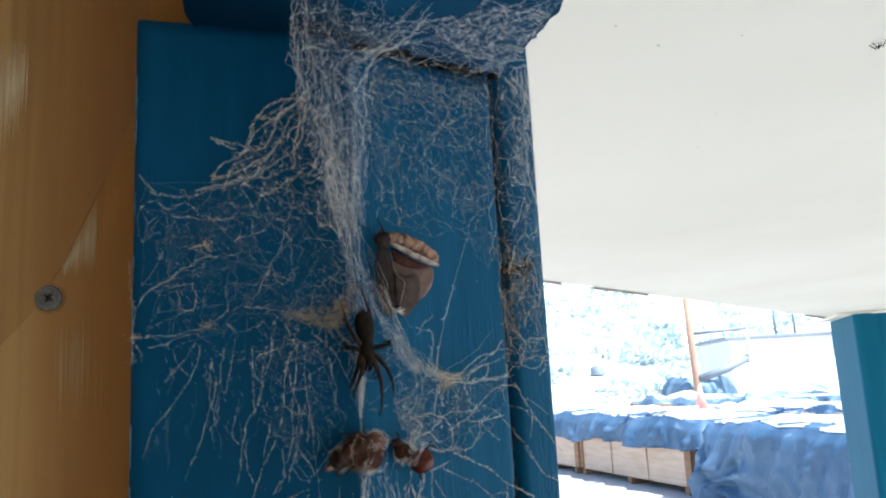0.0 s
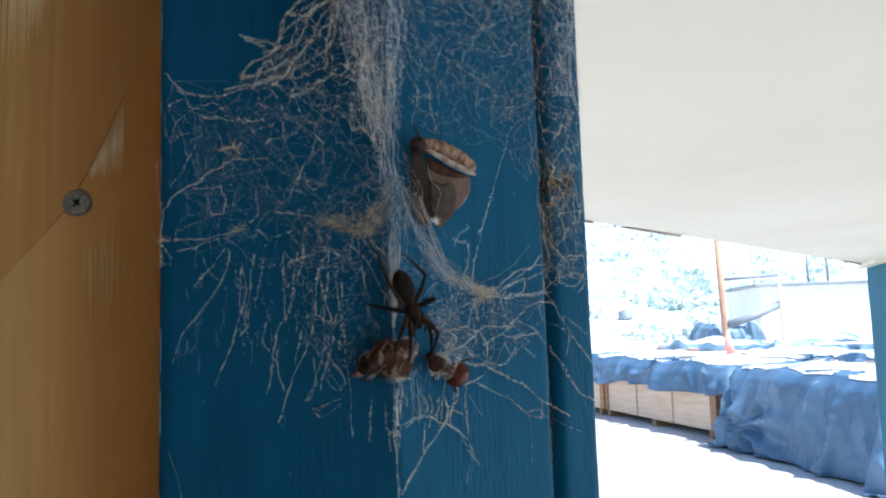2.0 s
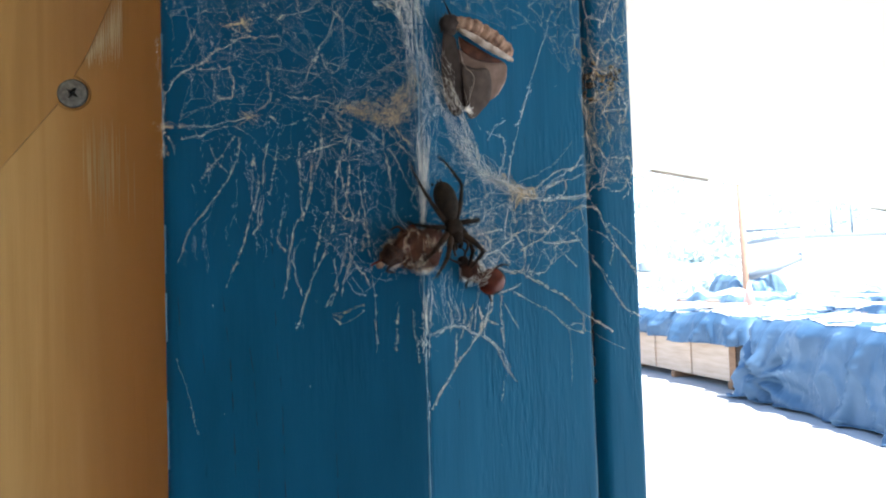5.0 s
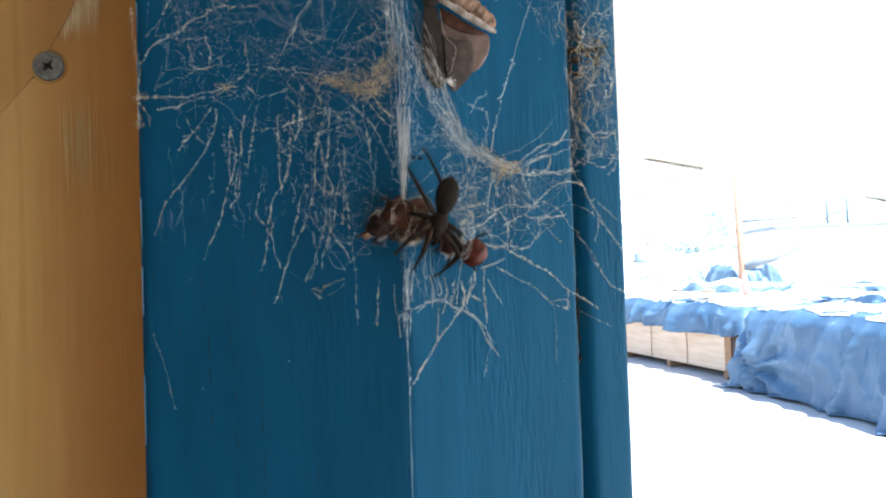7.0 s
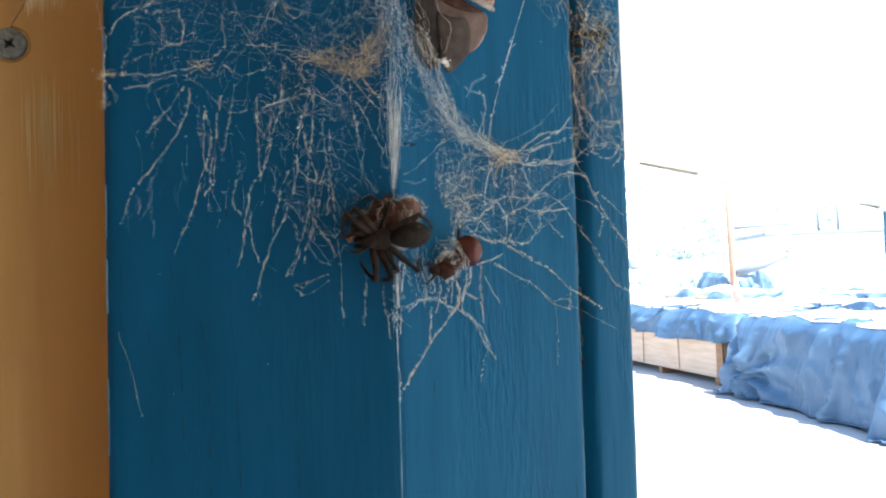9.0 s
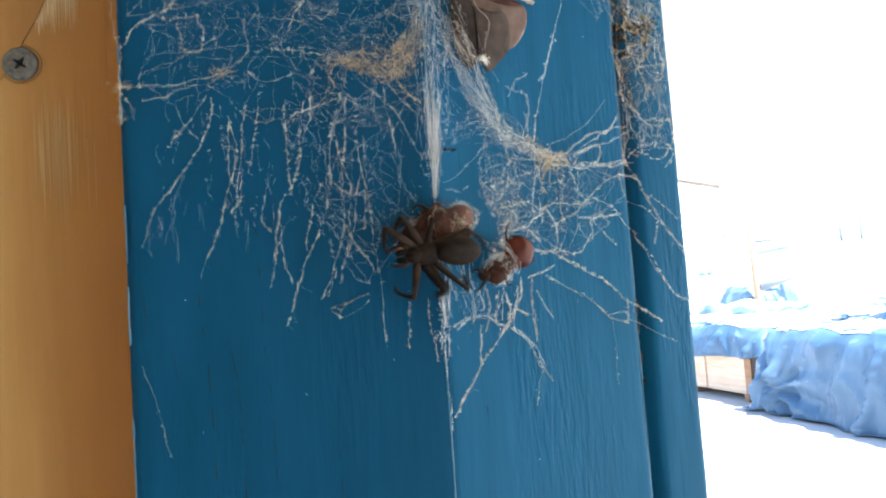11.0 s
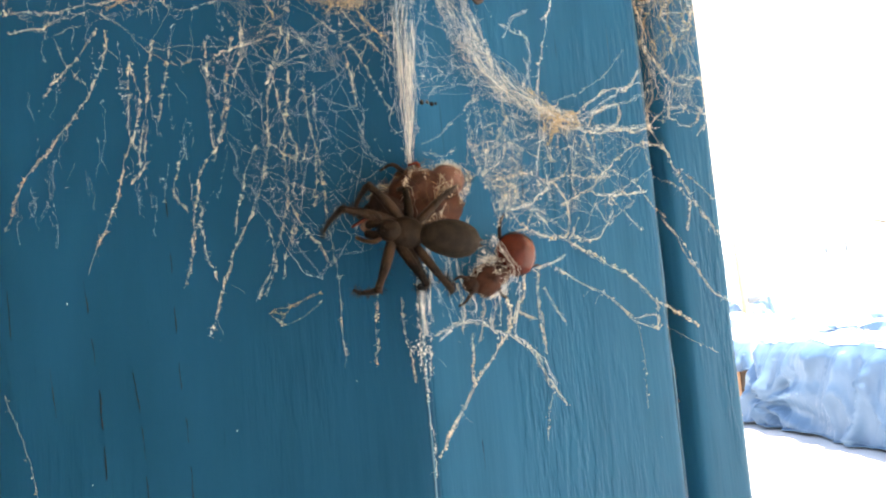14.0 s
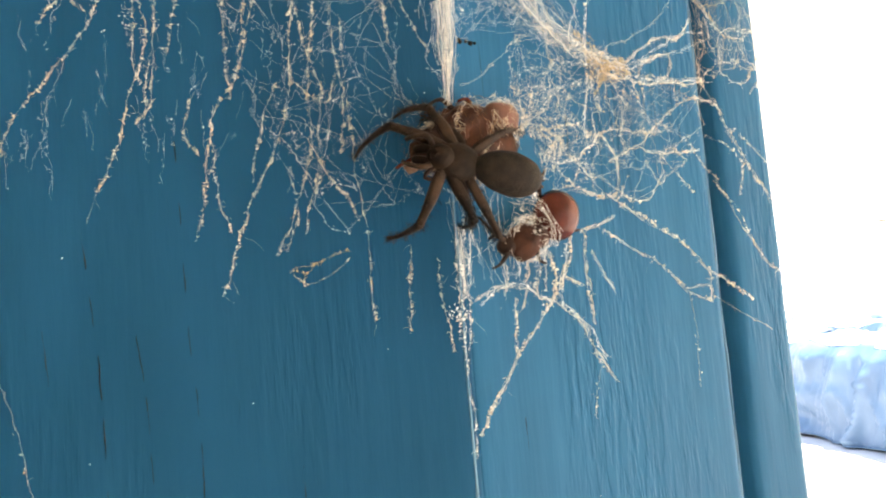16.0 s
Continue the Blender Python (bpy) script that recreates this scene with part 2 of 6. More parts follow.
def prism(bm, plan, z0, z1):
    """A closed plan polygon drawn up from z0 to z1."""
    low = [bm.verts.new((x, y, z0)) for x, y in plan]
    top = [bm.verts.new((x, y, z1)) for x, y in plan]
    k = len(plan)
    for i in range(k):
        bm.faces.new((low[i], low[(i + 1) % k], top[(i + 1) % k], top[i]))
    bm.faces.new(top)
    bm.faces.new(low[::-1])
    bmesh.ops.recalc_face_normals(bm, faces=bm.faces)
    return bm


def smooth_path(points, step):
    """A Catmull-Rom path through the points, in even steps."""
    p = [Vector(q) for q in points]
    if len(p) == 2:
        p = [p[0], (p[0] + p[1]) / 2, p[1]]
    ext = [2 * p[0] - p[1], *p, 2 * p[-1] - p[-2]]
    out = []
    for i in range(1, len(ext) - 2):
        a, b, c, d = ext[i - 1:i + 3]
        k = max(2, int((c - b).length / step))
        for j in range(k):
            s = j / k
            out.append(0.5 * (2 * b + (c - a) * s + (2 * a - 5 * b + 4 * c - d) * s * s + (3 * b - a - 3 * c + d) * s ** 3))
    out.append(p[-1])
    return out


def tube(bm, path, radii, sides=6, caps=True):
    """A round skin along a path; radii is a number or one for each point."""
    k = len(path)
    if not hasattr(radii, "__len__"):
        radii = [radii] * k
    rings, side = [], None
    for i, p in enumerate(path):
        way = (path[min(i + 1, k - 1)] - path[max(i - 1, 0)]).normalized()
        if side is None:
            side = way.orthogonal().normalized()
        side = (side - way * side.dot(way))
        side = side.normalized() if side.length > 1e-6 else way.orthogonal().normalized()
        up = way.cross(side)
        rings.append([bm.verts.new(p + radii[i] * (math.cos(a) * side + math.sin(a) * up))
                      for a in (2 * math.pi * j / sides for j in range(sides))])
    for a, b in zip(rings, rings[1:]):
        for j in range(sides):
            bm.faces.new((a[j], a[(j + 1) % sides], b[(j + 1) % sides], b[j]))
    if caps:
        bm.faces.new(rings[0][::-1])
        bm.faces.new(rings[-1])
    return bm


def ball(bm, m, rough=0.0, segments=16, seed=0.0, scale=3.0):
    g = bmesh.ops.create_uvsphere(bm, u_segments=segments, v_segments=max(6, segments * 2 // 3), radius=1)
    for v in g["verts"]:
        v.co *= 1 + rough * noise.noise(v.co * scale + Vector((seed, seed * 2, 0)))
        v.co = m @ v.co
    return bm


# ---- the blue door post: two faces that meet at an upright arris ----
ARRIS = Vector((-0.027, 0.2053))
ALONG_A, ALONG_B = Vector((-0.94027, -0.34044)), Vector((0.75801, 0.65224))
OUT_A, OUT_B = Vector((0.34044, -0.94027)), Vector((0.65224, -0.75801))
LEVEL = 1.95


def on_post(u, v, h=0.0):
    """A place on the post in millimetres: u along the faces from the arris, v up from LEVEL, h out from the paint."""
    k = min(1.0, max(0.0, (u + 4) / 8))
    out = (OUT_A * (1 - k) + OUT_B * k).normalized()
    p = ARRIS + (ALONG_A * -u if u < 0 else ALONG_B * u) * 0.001 + out * h * 0.001
    return Vector((p.x, p.y, LEVEL + v * 0.001))


def post_skin(name, profile, mat, v0, v1, parent, label="", wave=0.12):
    """A profile of (u, h) drawn up the post with slight unevenness; its two ends run back into the wall."""
    bm = bmesh.new()
    fine = [v0 + i * (-150 - v0) / 6 for i in range(6)] if v0 < -160 else []
    levels = fine + [max(v0, -150) + i * (v1 - max(v0, -150)) / 70 for i in range(71)]
    rows = []
    for v in levels:
        row = []
        for u, h in profile:
            n1 = noise.noise(Vector((u * 0.11, v * 0.03, 3.1))) * wave + noise.noise(Vector((u * 0.9, v * 0.12, 7.7))) * wave * 0.35
            row.append(bm.verts.new(on_post(u, v, h + n1)))
        rows.append(row)
    for a, b in zip(rows, rows[1:]):
        for i in range(len(a) - 1):
            bm.faces.new((a[i], a[i + 1], b[i + 1], b[i]))
    bm.faces.new(rows[-1])
    bm.faces.new(rows[0][::-1])
    for a, b in zip(rows, rows[1:]):
        bm.faces.new((a[-1], a[0], b[0], b[-1]))
    bmesh.ops.recalc_face_normals(bm, faces=bm.faces)
    return part(name, bm, mat, parent, label)


def spread(a, b, k):
    return [a + (b - a) * i / k for i in range(k + 1)]


door_frame = thing("door_frame", "blue-painted timber door frame draped with old spider web", "door frame", kind="structure")
face = [(-53.8, -34), (-54.3, -2.0), (-53.8, -0.5), (-52.6, 0)] + [(u, 0) for u in spread(-50, -2.2, 24)] + [(-1.3, -0.03), (-0.6, -0.12), (0, -0.2), (0.5, -0.14), (0.95, -0.05)]
post_skin("post_left_face", face + [(1.0, -34)], BLUE, -1950, 103.5, door_frame, "blue painted face of the post, toned darker as shade")
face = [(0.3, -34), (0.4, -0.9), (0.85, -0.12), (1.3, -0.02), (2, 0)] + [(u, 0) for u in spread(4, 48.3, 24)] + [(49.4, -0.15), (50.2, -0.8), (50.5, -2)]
post_skin("post_right_face", face + [(50.1, -34)], BLUE_ROUGH, -1950, 99.5, door_frame, "brush-marked blue face of the post, toned lighter as light", 0.2)
face = [(53.4, -34), (53.6, -9.0), (54.4, -6.6), (55.4, -4.2), (56.2, -2.7), (57.0, -2.0)] + [(u, -1.8) for u in spread(57.8, 68.2, 6)] + [(69.3, -2.1), (70.0, -3), (70.2, -5)]
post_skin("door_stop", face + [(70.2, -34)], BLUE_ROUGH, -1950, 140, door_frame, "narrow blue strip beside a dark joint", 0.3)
bm = bmesh.new()
for i in range(150):
    v = -120 + i * 1.6
    ball(bm, Matrix.Translation(on_post(51.7 + random.uniform(-0.4, 0.4), v, -9 + random.uniform(-2.0, 2.0))) @ Matrix.Diagonal((0.0012, 0.0012, random.uniform(0.0008, 0.0025), 1)), 0.4, 6, i)
for i in range(130):
    v = random.uniform(-40, 98)
    ball(bm, Matrix.Translation(on_post(52.6 + random.uniform(-0.9, 1.2), v, random.uniform(-6.5, -3.8))) @ Matrix.Diagonal((0.0009, 0.0009, random.uniform(0.0008, 0.0026), 1)), 0.5, 6, i)
for i in range(48):
    u, v = random.uniform(51.5, 65), 41 + random.gauss(0, 1.9)
    ball(bm, Matrix.Translation(on_post(u, v + (u - 60) * 0.12, -2.0 + random.uniform(-0.2, 0.1))) @ Matrix.Diagonal((random.uniform(0.0004, 0.0014), random.uniform(0.0002, 0.0004), random.uniform(0.0003, 0.0009), 1)), 0.5, 6, i)
part("joint_dirt", bm, DIRT, door_frame, "dark dirt packed in the joint")

bm = bmesh.new()
path = [on_post(0.15 + 0.12 * noise.noise(Vector((v * 0.08, 0, 0))), v, -0.22 + 0.1 * noise.noise(Vector((v * 0.2, 3, 0)))) for v in spread(-160, 60, 220)]
tube(bm, path, [0.001 * max(0.05, 0.2 + 0.16 * noise.noise(Vector((i * 0.13, 0, 5)))) for i in range(len(path))], 6)
part("worn_arris", bm, WORN, door_frame, "pale worn line along the arris")
bm = bmesh.new()
path = [on_post(49.9 + 0.15 * noise.noise(Vector((v * 0.08, 0, 9))), v, -0.42) for v in spread(-160, 60, 220)]
tube(bm, path, [0.001 * max(0.04, 0.15 + 0.15 * noise.noise(Vector((i * 0.1, 0, 8)))) for i in range(len(path))], 6)
part("worn_lip", bm, WORN, door_frame, "pale worn lip of the joint")

bm = bmesh.new()
for v0, v1 in ((-150, -138), (-126, -118), (-92, -70), (-48, -34), (-22, -12), (-8, 2), (16, 30), (36, 42), (52, 58), (70, 88)):
    path = [on_post(-53.9 + 0.2 * noise.noise(Vector((v * 0.15, 4, 0))), v, -0.55 + 0.2 * noise.noise(Vector((v * 0.2, 1, 0)))) for v in spread(v0, v1, int(v1 - v0))]
    tube(bm, path, [0.001 * max(0.04, 0.15 + 0.2 * noise.noise(Vector((i * 0.3, v0, 5)))) for i in range(len(path))], 6)
part("chipped_edge", bm, WORN, door_frame, "pale chips along the post's edge")

bm = bmesh.new()
for crack in ([(-32.4, -2), (-32.0, -15.6), (-31.8, -24.8), (-31.2, -32), (-30.9, -44.2), (-30.6, -70)], [(-42.7, -12.2), (-41.9, -21.2), (-41.3, -27.8), (-40.9, -41.1), (-40.6, -58)], [(-37.4, -23.9), (-36.6, -31.5), (-36.2, -43), (-36, -66)], [(-51.5, -12.7), (-51.1, -21)], [(-47, -22.7), (-46.2, -31.5)], [(-20, -40), (-19.8, -62)], [(20.2, 2), (20, -6)], [(8.4, -38), (8.6, -50)]):
    path = smooth_path([Vector((u, v, 0)) for u, v in crack], 0.5)
    for a in range(0, len(path) - 6, 14):
        run = path[a:a + random.randint(6, 13)]
        wide = [0.001 * max(0.012, 0.045 + 0.07 * noise.noise(p * 0.35)) * (0.4 if i in (0, len(run) - 1) else 1) for i, p in enumerate(run)]
        tube(bm, [on_post(p.x + 0.12 * noise.noise(p * 0.5), p.y, 0.0) for p in run], wide, 5)
part("crack", bm, DIRT, door_frame, "fine dark cracks along the grain")

# the head of the frame, over the post and proud of it
bm = bmesh.new()
HEAD = [(-0.0655, 0.1885), (-0.0520, 0.1450), (0.0350, 0.1760), (0.0300, 0.2010), (0.0239, 0.2160), (0.0162, 0.2360), (0.002, 0.250), (-0.055, 0.224)]
prism(bm, HEAD, LEVEL + 0.1030, LEVEL + 0.156)
bmesh.ops.subdivide_edges(bm, edges=bm.edges, cuts=10, use_grid_fill=True)
for v in bm.verts:
    v.co += Vector((noise.noise(v.co * 160), noise.noise(v.co * 150 + Vector((5, 0, 0))), noise.noise(v.co * 120 + Vector((0, 9, 0))))) * 0.0012
part("frame_head", bm, BLUE, door_frame, "flaking blue head of the door frame")
bm = bmesh.new()
for i in range(46):
    k = i / 45
    p = Vector((0.0350, 0.1760, 0)).lerp(Vector((0.0239, 0.2160, 0)), k) + Vector((random.uniform(-0.0006, 0.0006), 0, LEVEL + 0.1034 + random.uniform(-0.001, 0.001)))
    ball(bm, Matrix.Translation(p) @ pose(0, 0, 0, random.uniform(-30, 30), random.uniform(-30, 30), random.uniform(0, 90)) @ Matrix.Diagonal((random.uniform(0.0004, 0.0013), random.uniform(0.0004, 0.001), 0.0004, 1)), 0.6, 6, i)
part("flaked_edge", bm, WORN, door_frame, "pale flaking paint along the head's edge")
bm = bmesh.new()
for i in range(60):
    u = random.uniform(2, 52)
    ball(bm, Matrix.Translation(on_post(u, 100.8 + 0.03 * u + random.uniform(-1.5, 1.0), random.uniform(-1, 1.6))) @ Matrix.Diagonal((random.uniform(0.0005, 0.0022), 0.0007, 0.0005, 1)), 0.5, 6, i)
part("head_dirt", bm, DIRT, door_frame, "dark grime in the gap under the head")

# ---- pine lining behind the post ----


def on_pine(u, v, h=0.0):
    p = ARRIS + ALONG_A * -u * 0.001 + OUT_A * (h - 27) * 0.001
    return Vector((p.x, p.y, LEVEL + v * 0.001))


pine_wall = thing("wall_lining", "varnished orange pine board wall with a screw head", "wall", kind="structure")
bm = bmesh.new()
plan = [on_pine(u, 0, h).xy for u, h in ((-1400, 0), (-20, 0), (-20, -24), (-1400, -24))]
prism(bm, plan, 0, 2.12)
# shade beside the post is painted into both boards as a deeper band
post_shade(PINE_LIGHT, ALONG_A, ALONG_A.dot(ARRIS) + 0.066, 0.035, (0.4, 0.148, 0.011))
post_shade(PINE, ALONG_A, ALONG_A.dot(ARRIS) + 0.066, 0.035, (0.35, 0.13, 0.012))
part("pine_board", bm, PINE_LIGHT, pine_wall, "varnished orange pine board", smooth=False)
bm = bmesh.new()
edge = [(-140, -40), (-88.6, 23.3), (-80.8, 32.9), (-74.0, 45.5), (-68.1, 59.7), (-62.5, 74), (-56.0, 90), (-50.0, 168), (-140, 168)]
low = [bm.verts.new(on_pine(u, v, 0.0)) for u, v in edge]
top = [bm.verts.new(on_pine(u, v, 0.35 if u < -70 else 0.12 if u < -60 else 0.04)) for u, v in edge]
for i in range(len(edge)):
    bm.faces.new((low[i], low[(i + 1) % len(edge)], top[(i + 1) % len(edge)], top[i]))
bm.faces.new(top)
bmesh.ops.recalc_face_normals(bm, faces=bm.faces)
part("veneer_layer", bm, PINE, pine_wall, "raised varnished layer with a slanting edge", smooth=False)


def scrape(outline, h):
    """A thin bare patch where the varnish is rubbed off."""
    b = bmesh.new()
    b.faces.new([b.verts.new(on_pine(u, v, h)) for u, v in outline])
    bmesh.ops.recalc_face_normals(b, faces=b.faces)
    return b


def worn_grain(u0, u1, top, bottom, h, skip, ragged):
    """Rubbed wood fibres side by side: thin slivers between two slanting lines (v at u0, v at u1)."""
    b = bmesh.new()
    u = u0
    while u < u1:
        w = random.uniform(0.12, 0.42)
        k = (u - u0) / (u1 - u0)
        hi = top[0] + (top[1] - top[0]) * k - random.uniform(0, ragged * 0.5)
        lo = bottom[0] + (bottom[1] - bottom[0]) * k + random.uniform(-ragged, ragged)
        if random.random() > skip and hi - lo > 0.8:
            mid = (hi + lo) / 2
            b.faces.new([b.verts.new(on_pine(*q, h)) for q in ((u, mid), (u + w * 0.5, hi), (u + w, mid + random.uniform(-2, 2)), (u + w * 0.6, lo))])
        u += w * random.uniform(0.95, 1.5)
    bmesh.ops.recalc_face_normals(b, faces=b.faces)
    return b


part("bare_patch", worn_grain(-74.6, -66.4, (45.5, 66), (42.0, 43.0), 0.2, 0.0, 1.6), PINE_PALE, pine_wall, "pale rubbed patch showing bare grain", False)
part("bare_patch", worn_grain(-75.5, -65.5, (31.5, 31.0), (6, 12), 0.1, 0.5, 9.0), PINE_RUBBED, pine_wall, "", False)
for i in range(11):
    u = -74.5 + i * 1.0 + random.uniform(-0.5, 0.5)
    v = 30 + random.uniform(-9, 1) - i * 0.3
    part("bare_streak", scrape([(u, v), (u + 0.1, v + 0.2), (u + 0.16, v - random.uniform(4, 8)), (u + 0.1, v - random.uniform(9, 22)), (u + 0.02, v - random.uniform(8, 12))], 0.11), PINE_RUBBED, pine_wall, "", False)
part("bare_patch", worn_grain(-98, -85, (110, 108), (66, 86), 0.47, 0.08, 4.0), PINE_PALE, pine_wall, "pale rubbed patch showing bare grain", False)

# countersunk cross-head screw
screw = thing("screw", "grey cross-head screw sunk into the pine board", "screw")
place = on_pine(-77.6, 35.5, 0.15)
turn = Matrix(((ALONG_A.x, 0, OUT_A.x, place.x), (ALONG_A.y, 0, OUT_A.y, place.y), (0, 1, 0, place.z), (0, 0, 0, 1))) @ Matrix.Scale(0.84, 4)
bm = bmesh.new()
rings = []
for r, z in ((4.1, -0.2), (4.05, 0.25), (3.7, 0.5), (2.4, 0.62), (1.9, 0.62)):
    rings.append([bm.verts.new(turn @ Vector((0.001 * r * math.cos(a), 0.001 * r * math.sin(a), 0.001 * z))) for a in (2 * math.pi * j / 32 for j in range(32))])
cross = []
for j in range(32):
    a = 2 * math.pi * j / 32
    lobe = 0.75 + 1.05 * max(0.0, math.cos(2 * (a - 0.6))) ** 4 + 1.05 * max(0.0, -math.cos(2 * (a - 0.6))) ** 4
    cross.append((lobe, a))
rings.append([bm.verts.new(turn @ Vector((0.001 * r * math.cos(a), 0.001 * r * math.sin(a), 0.00060))) for r, a in cross])
rings.append([bm.verts.new(turn @ Vector((0.0006 * r * math.cos(a), 0.0006 * r * math.sin(a), -0.0012))) for r, a in cross])
for a, b in zip(rings, rings[1:]):
    for j in range(32):
        bm.faces.new((a[j], a[(j + 1) % 32], b[(j + 1) % 32], b[j]))
bm.faces.new(rings[-1])
bmesh.ops.recalc_face_normals(bm, faces=bm.faces)
part("screw_head", bm, STEEL, screw, smooth=False)
bm = bmesh.new()
for r in (4.6,):
    tube(bm, [turn @ Vector((0.001 * r * math.cos(a), 0.001 * r * math.sin(a), 0)) for a in (2 * math.pi * j / 40 for j in range(41))], 0.0002, 5)
part("countersink_rim", bm, PINE, screw, "pale torn wood around the screw")
# dark disc set in the cross to stand for its shade
bm = bmesh.new()
bmesh.ops.create_circle(bm, cap_ends=True, segments=20, radius=0.0017, matrix=turn @ Matrix.Translation((0, 0, -0.0001)))
part("recess", bm, DIRT, screw, "dark disc giving the cross recess its shade", False)

# ---- porch ceiling, far post and added rear wall ----
EAVE_A, EAVE_WAY, EAVE_IN = Vector((0.118, 1.314)), Vector((0.5773, 0.8165)), Vector((0.8165, -0.5773))


def porch(along, into):
    return EAVE_A + EAVE_WAY * along + EAVE_IN * into


bm = bmesh.new()
prism(bm, [porch(*q) for q in ((-3.2, 0), (2.6, 0), (2.6, 2.6), (-3.2, 2.6))], 2.12, 2.15)
tagged(new("ceiling", add_mesh("ceiling", bm, WHITE, False)), "flat cream-white painted porch ceiling with fly specks", "ceiling", kind="structure")
trim = thing("eave_trim", "thin weathered edge strip along the ceiling", "trim", kind="structure")
for a, b, w in ((-0.3, 0.02, 0.002), (0.1, 0.36, 0.005), (1.5, 1.8, 0.007)):
    bm = bmesh.new()
    prism(bm, [porch(*q) for q in ((a, -0.004), (b, -0.007), (b - 0.02, w), (a + 0.02, w * 0.4))], 2.117, 2.1195)
    part("splinter", bm, TRIM, trim, smooth=False)
specks = thing("ceiling_specks", "brown specks and dead insects stuck on the ceiling", "specks", kind="stuff")
for x, y in ((0.163, 0.566), (0.176, 0.603), (0.098, 0.379), (0.156, 0.49), (0.073, 0.353), (0.139, 0.375)):
    bm = bmesh.new()
    for i in range(2):
        ball(bm, Matrix.Translation((x + random.uniform(-.001, .001), y + random.uniform(-.001, .001), 2.1195)) @ Matrix.Diagonal((0.0003, random.uniform(0.0003, 0.0007), 0.0002, 1)), 0.4, 7, x * 50 + i)
    part("speck", bm, SPECK, specks)
bm = bmesh.new()
for i in range(9):
    a, r = random.uniform(0, 6.28), random.uniform(0.002, 0.006)
    p = Vector((0.216, 0.4, 2.1188))
    tube(bm, [p, p + Vector((r * math.cos(a) * 0.5, r * math.sin(a) * 0.5, -0.0012)), p + Vector((r * math.cos(a), r * math.sin(a), 0.0008))], 0.00018, 5)
part("dead_fly", bm, DIRT, specks, "dried dead fly")

far_post = thing("porch_post", "square blue-painted timber porch post under the ceiling", "post", kind="structure", at=(0, 0, 0))
bm = bmesh.new()
prism(bm, [(1.195, 2.87), (1.125, 2.52), (1.265, 2.49), (1.335, 2.84)], 0.0, 2.112)
bmesh.ops.bevel(bm, geom=[e for e in bm.edges if abs(e.verts[0].co.z - e.verts[1].co.z) > 1], offset=0.012, segments=3, affect="EDGES", profile=0.5)
part("post_shaft", bm, BLUE_POST, far_post, smooth=False)
bm = bmesh.new()
prism(bm, [(1.16, 2.88), (1.09, 2.55), (1.24, 2.48), (1.29, 2.7)], 2.110, 2.1195)
part("splintered_cap", bm, WHITE, far_post, "broken white edge on top of the post", False)

# unseen wall added behind the camera to block and bounce light
wall = thing("wall_rear_unseen", "plain pale unseen wall added behind the porch for its light", "wall", kind="structure")
bm = bmesh.new()
prism(bm, [(-1.4, -0.9), (1.5, -0.9), (1.5, -1.05), (-1.4, -1.05)], 0, 2.12)
part("wall_panel", bm, BOUNCE_WALL, wall, smooth=False)
bm = bmesh.new()
prism(bm, [(-1.55, -1.05), (-1.4, -1.05), (-1.4, -0.3), (-1.55, -0.3)], 0, 2.12)
part("wall_panel", bm, BOUNCE_WALL, wall, smooth=False)

# ---- yard ----
bm = bmesh.new()
bmesh.ops.create_grid(bm, x_segments=60, y_segments=60, size=1500)
tagged(new("ground", add_mesh("ground", bm, CONCRETE)), "pale sunlit concrete yard", "ground", kind="structure")


def crate(x, y, turn, width, depth, height, panels=3):
    """A plywood crate on pallet runners, with corner battens."""
    c = thing("crate", "pale plywood crate on a pallet under a tarpaulin", "crate", group="crates in the yard")
    c.matrix_basis = pose(x, y, 0, 0, 0, turn)
    b = bmesh.new()
    box(b, (-width / 2, 0, 0.12), (width / 2, depth, height), bevel=0.01)
    part("body", b, CRATE, c, smooth=False)
    for i in range(panels + 1):
        b = bmesh.new()
        px = -width / 2 + width * i / panels
        edge = 0.09 if i in (0, panels) else 0.02
        box(b, (px - edge, -0.03, 0.13), (px + edge, 0.0, height - 0.01), bevel=0.006)
        part("batten", b, CRATE_END if i in (0, panels) else CRATE, c, smooth=False)
    for px in (-width / 2 + 0.1, 0, width / 2 - 0.1):
        b = bmesh.new()
        box(b, (px - 0.06, -0.02, 0), (px + 0.06, depth, 0.12), bevel=0.006)
        part("runner", b, CRATE_END, c, smooth=False)
    return c


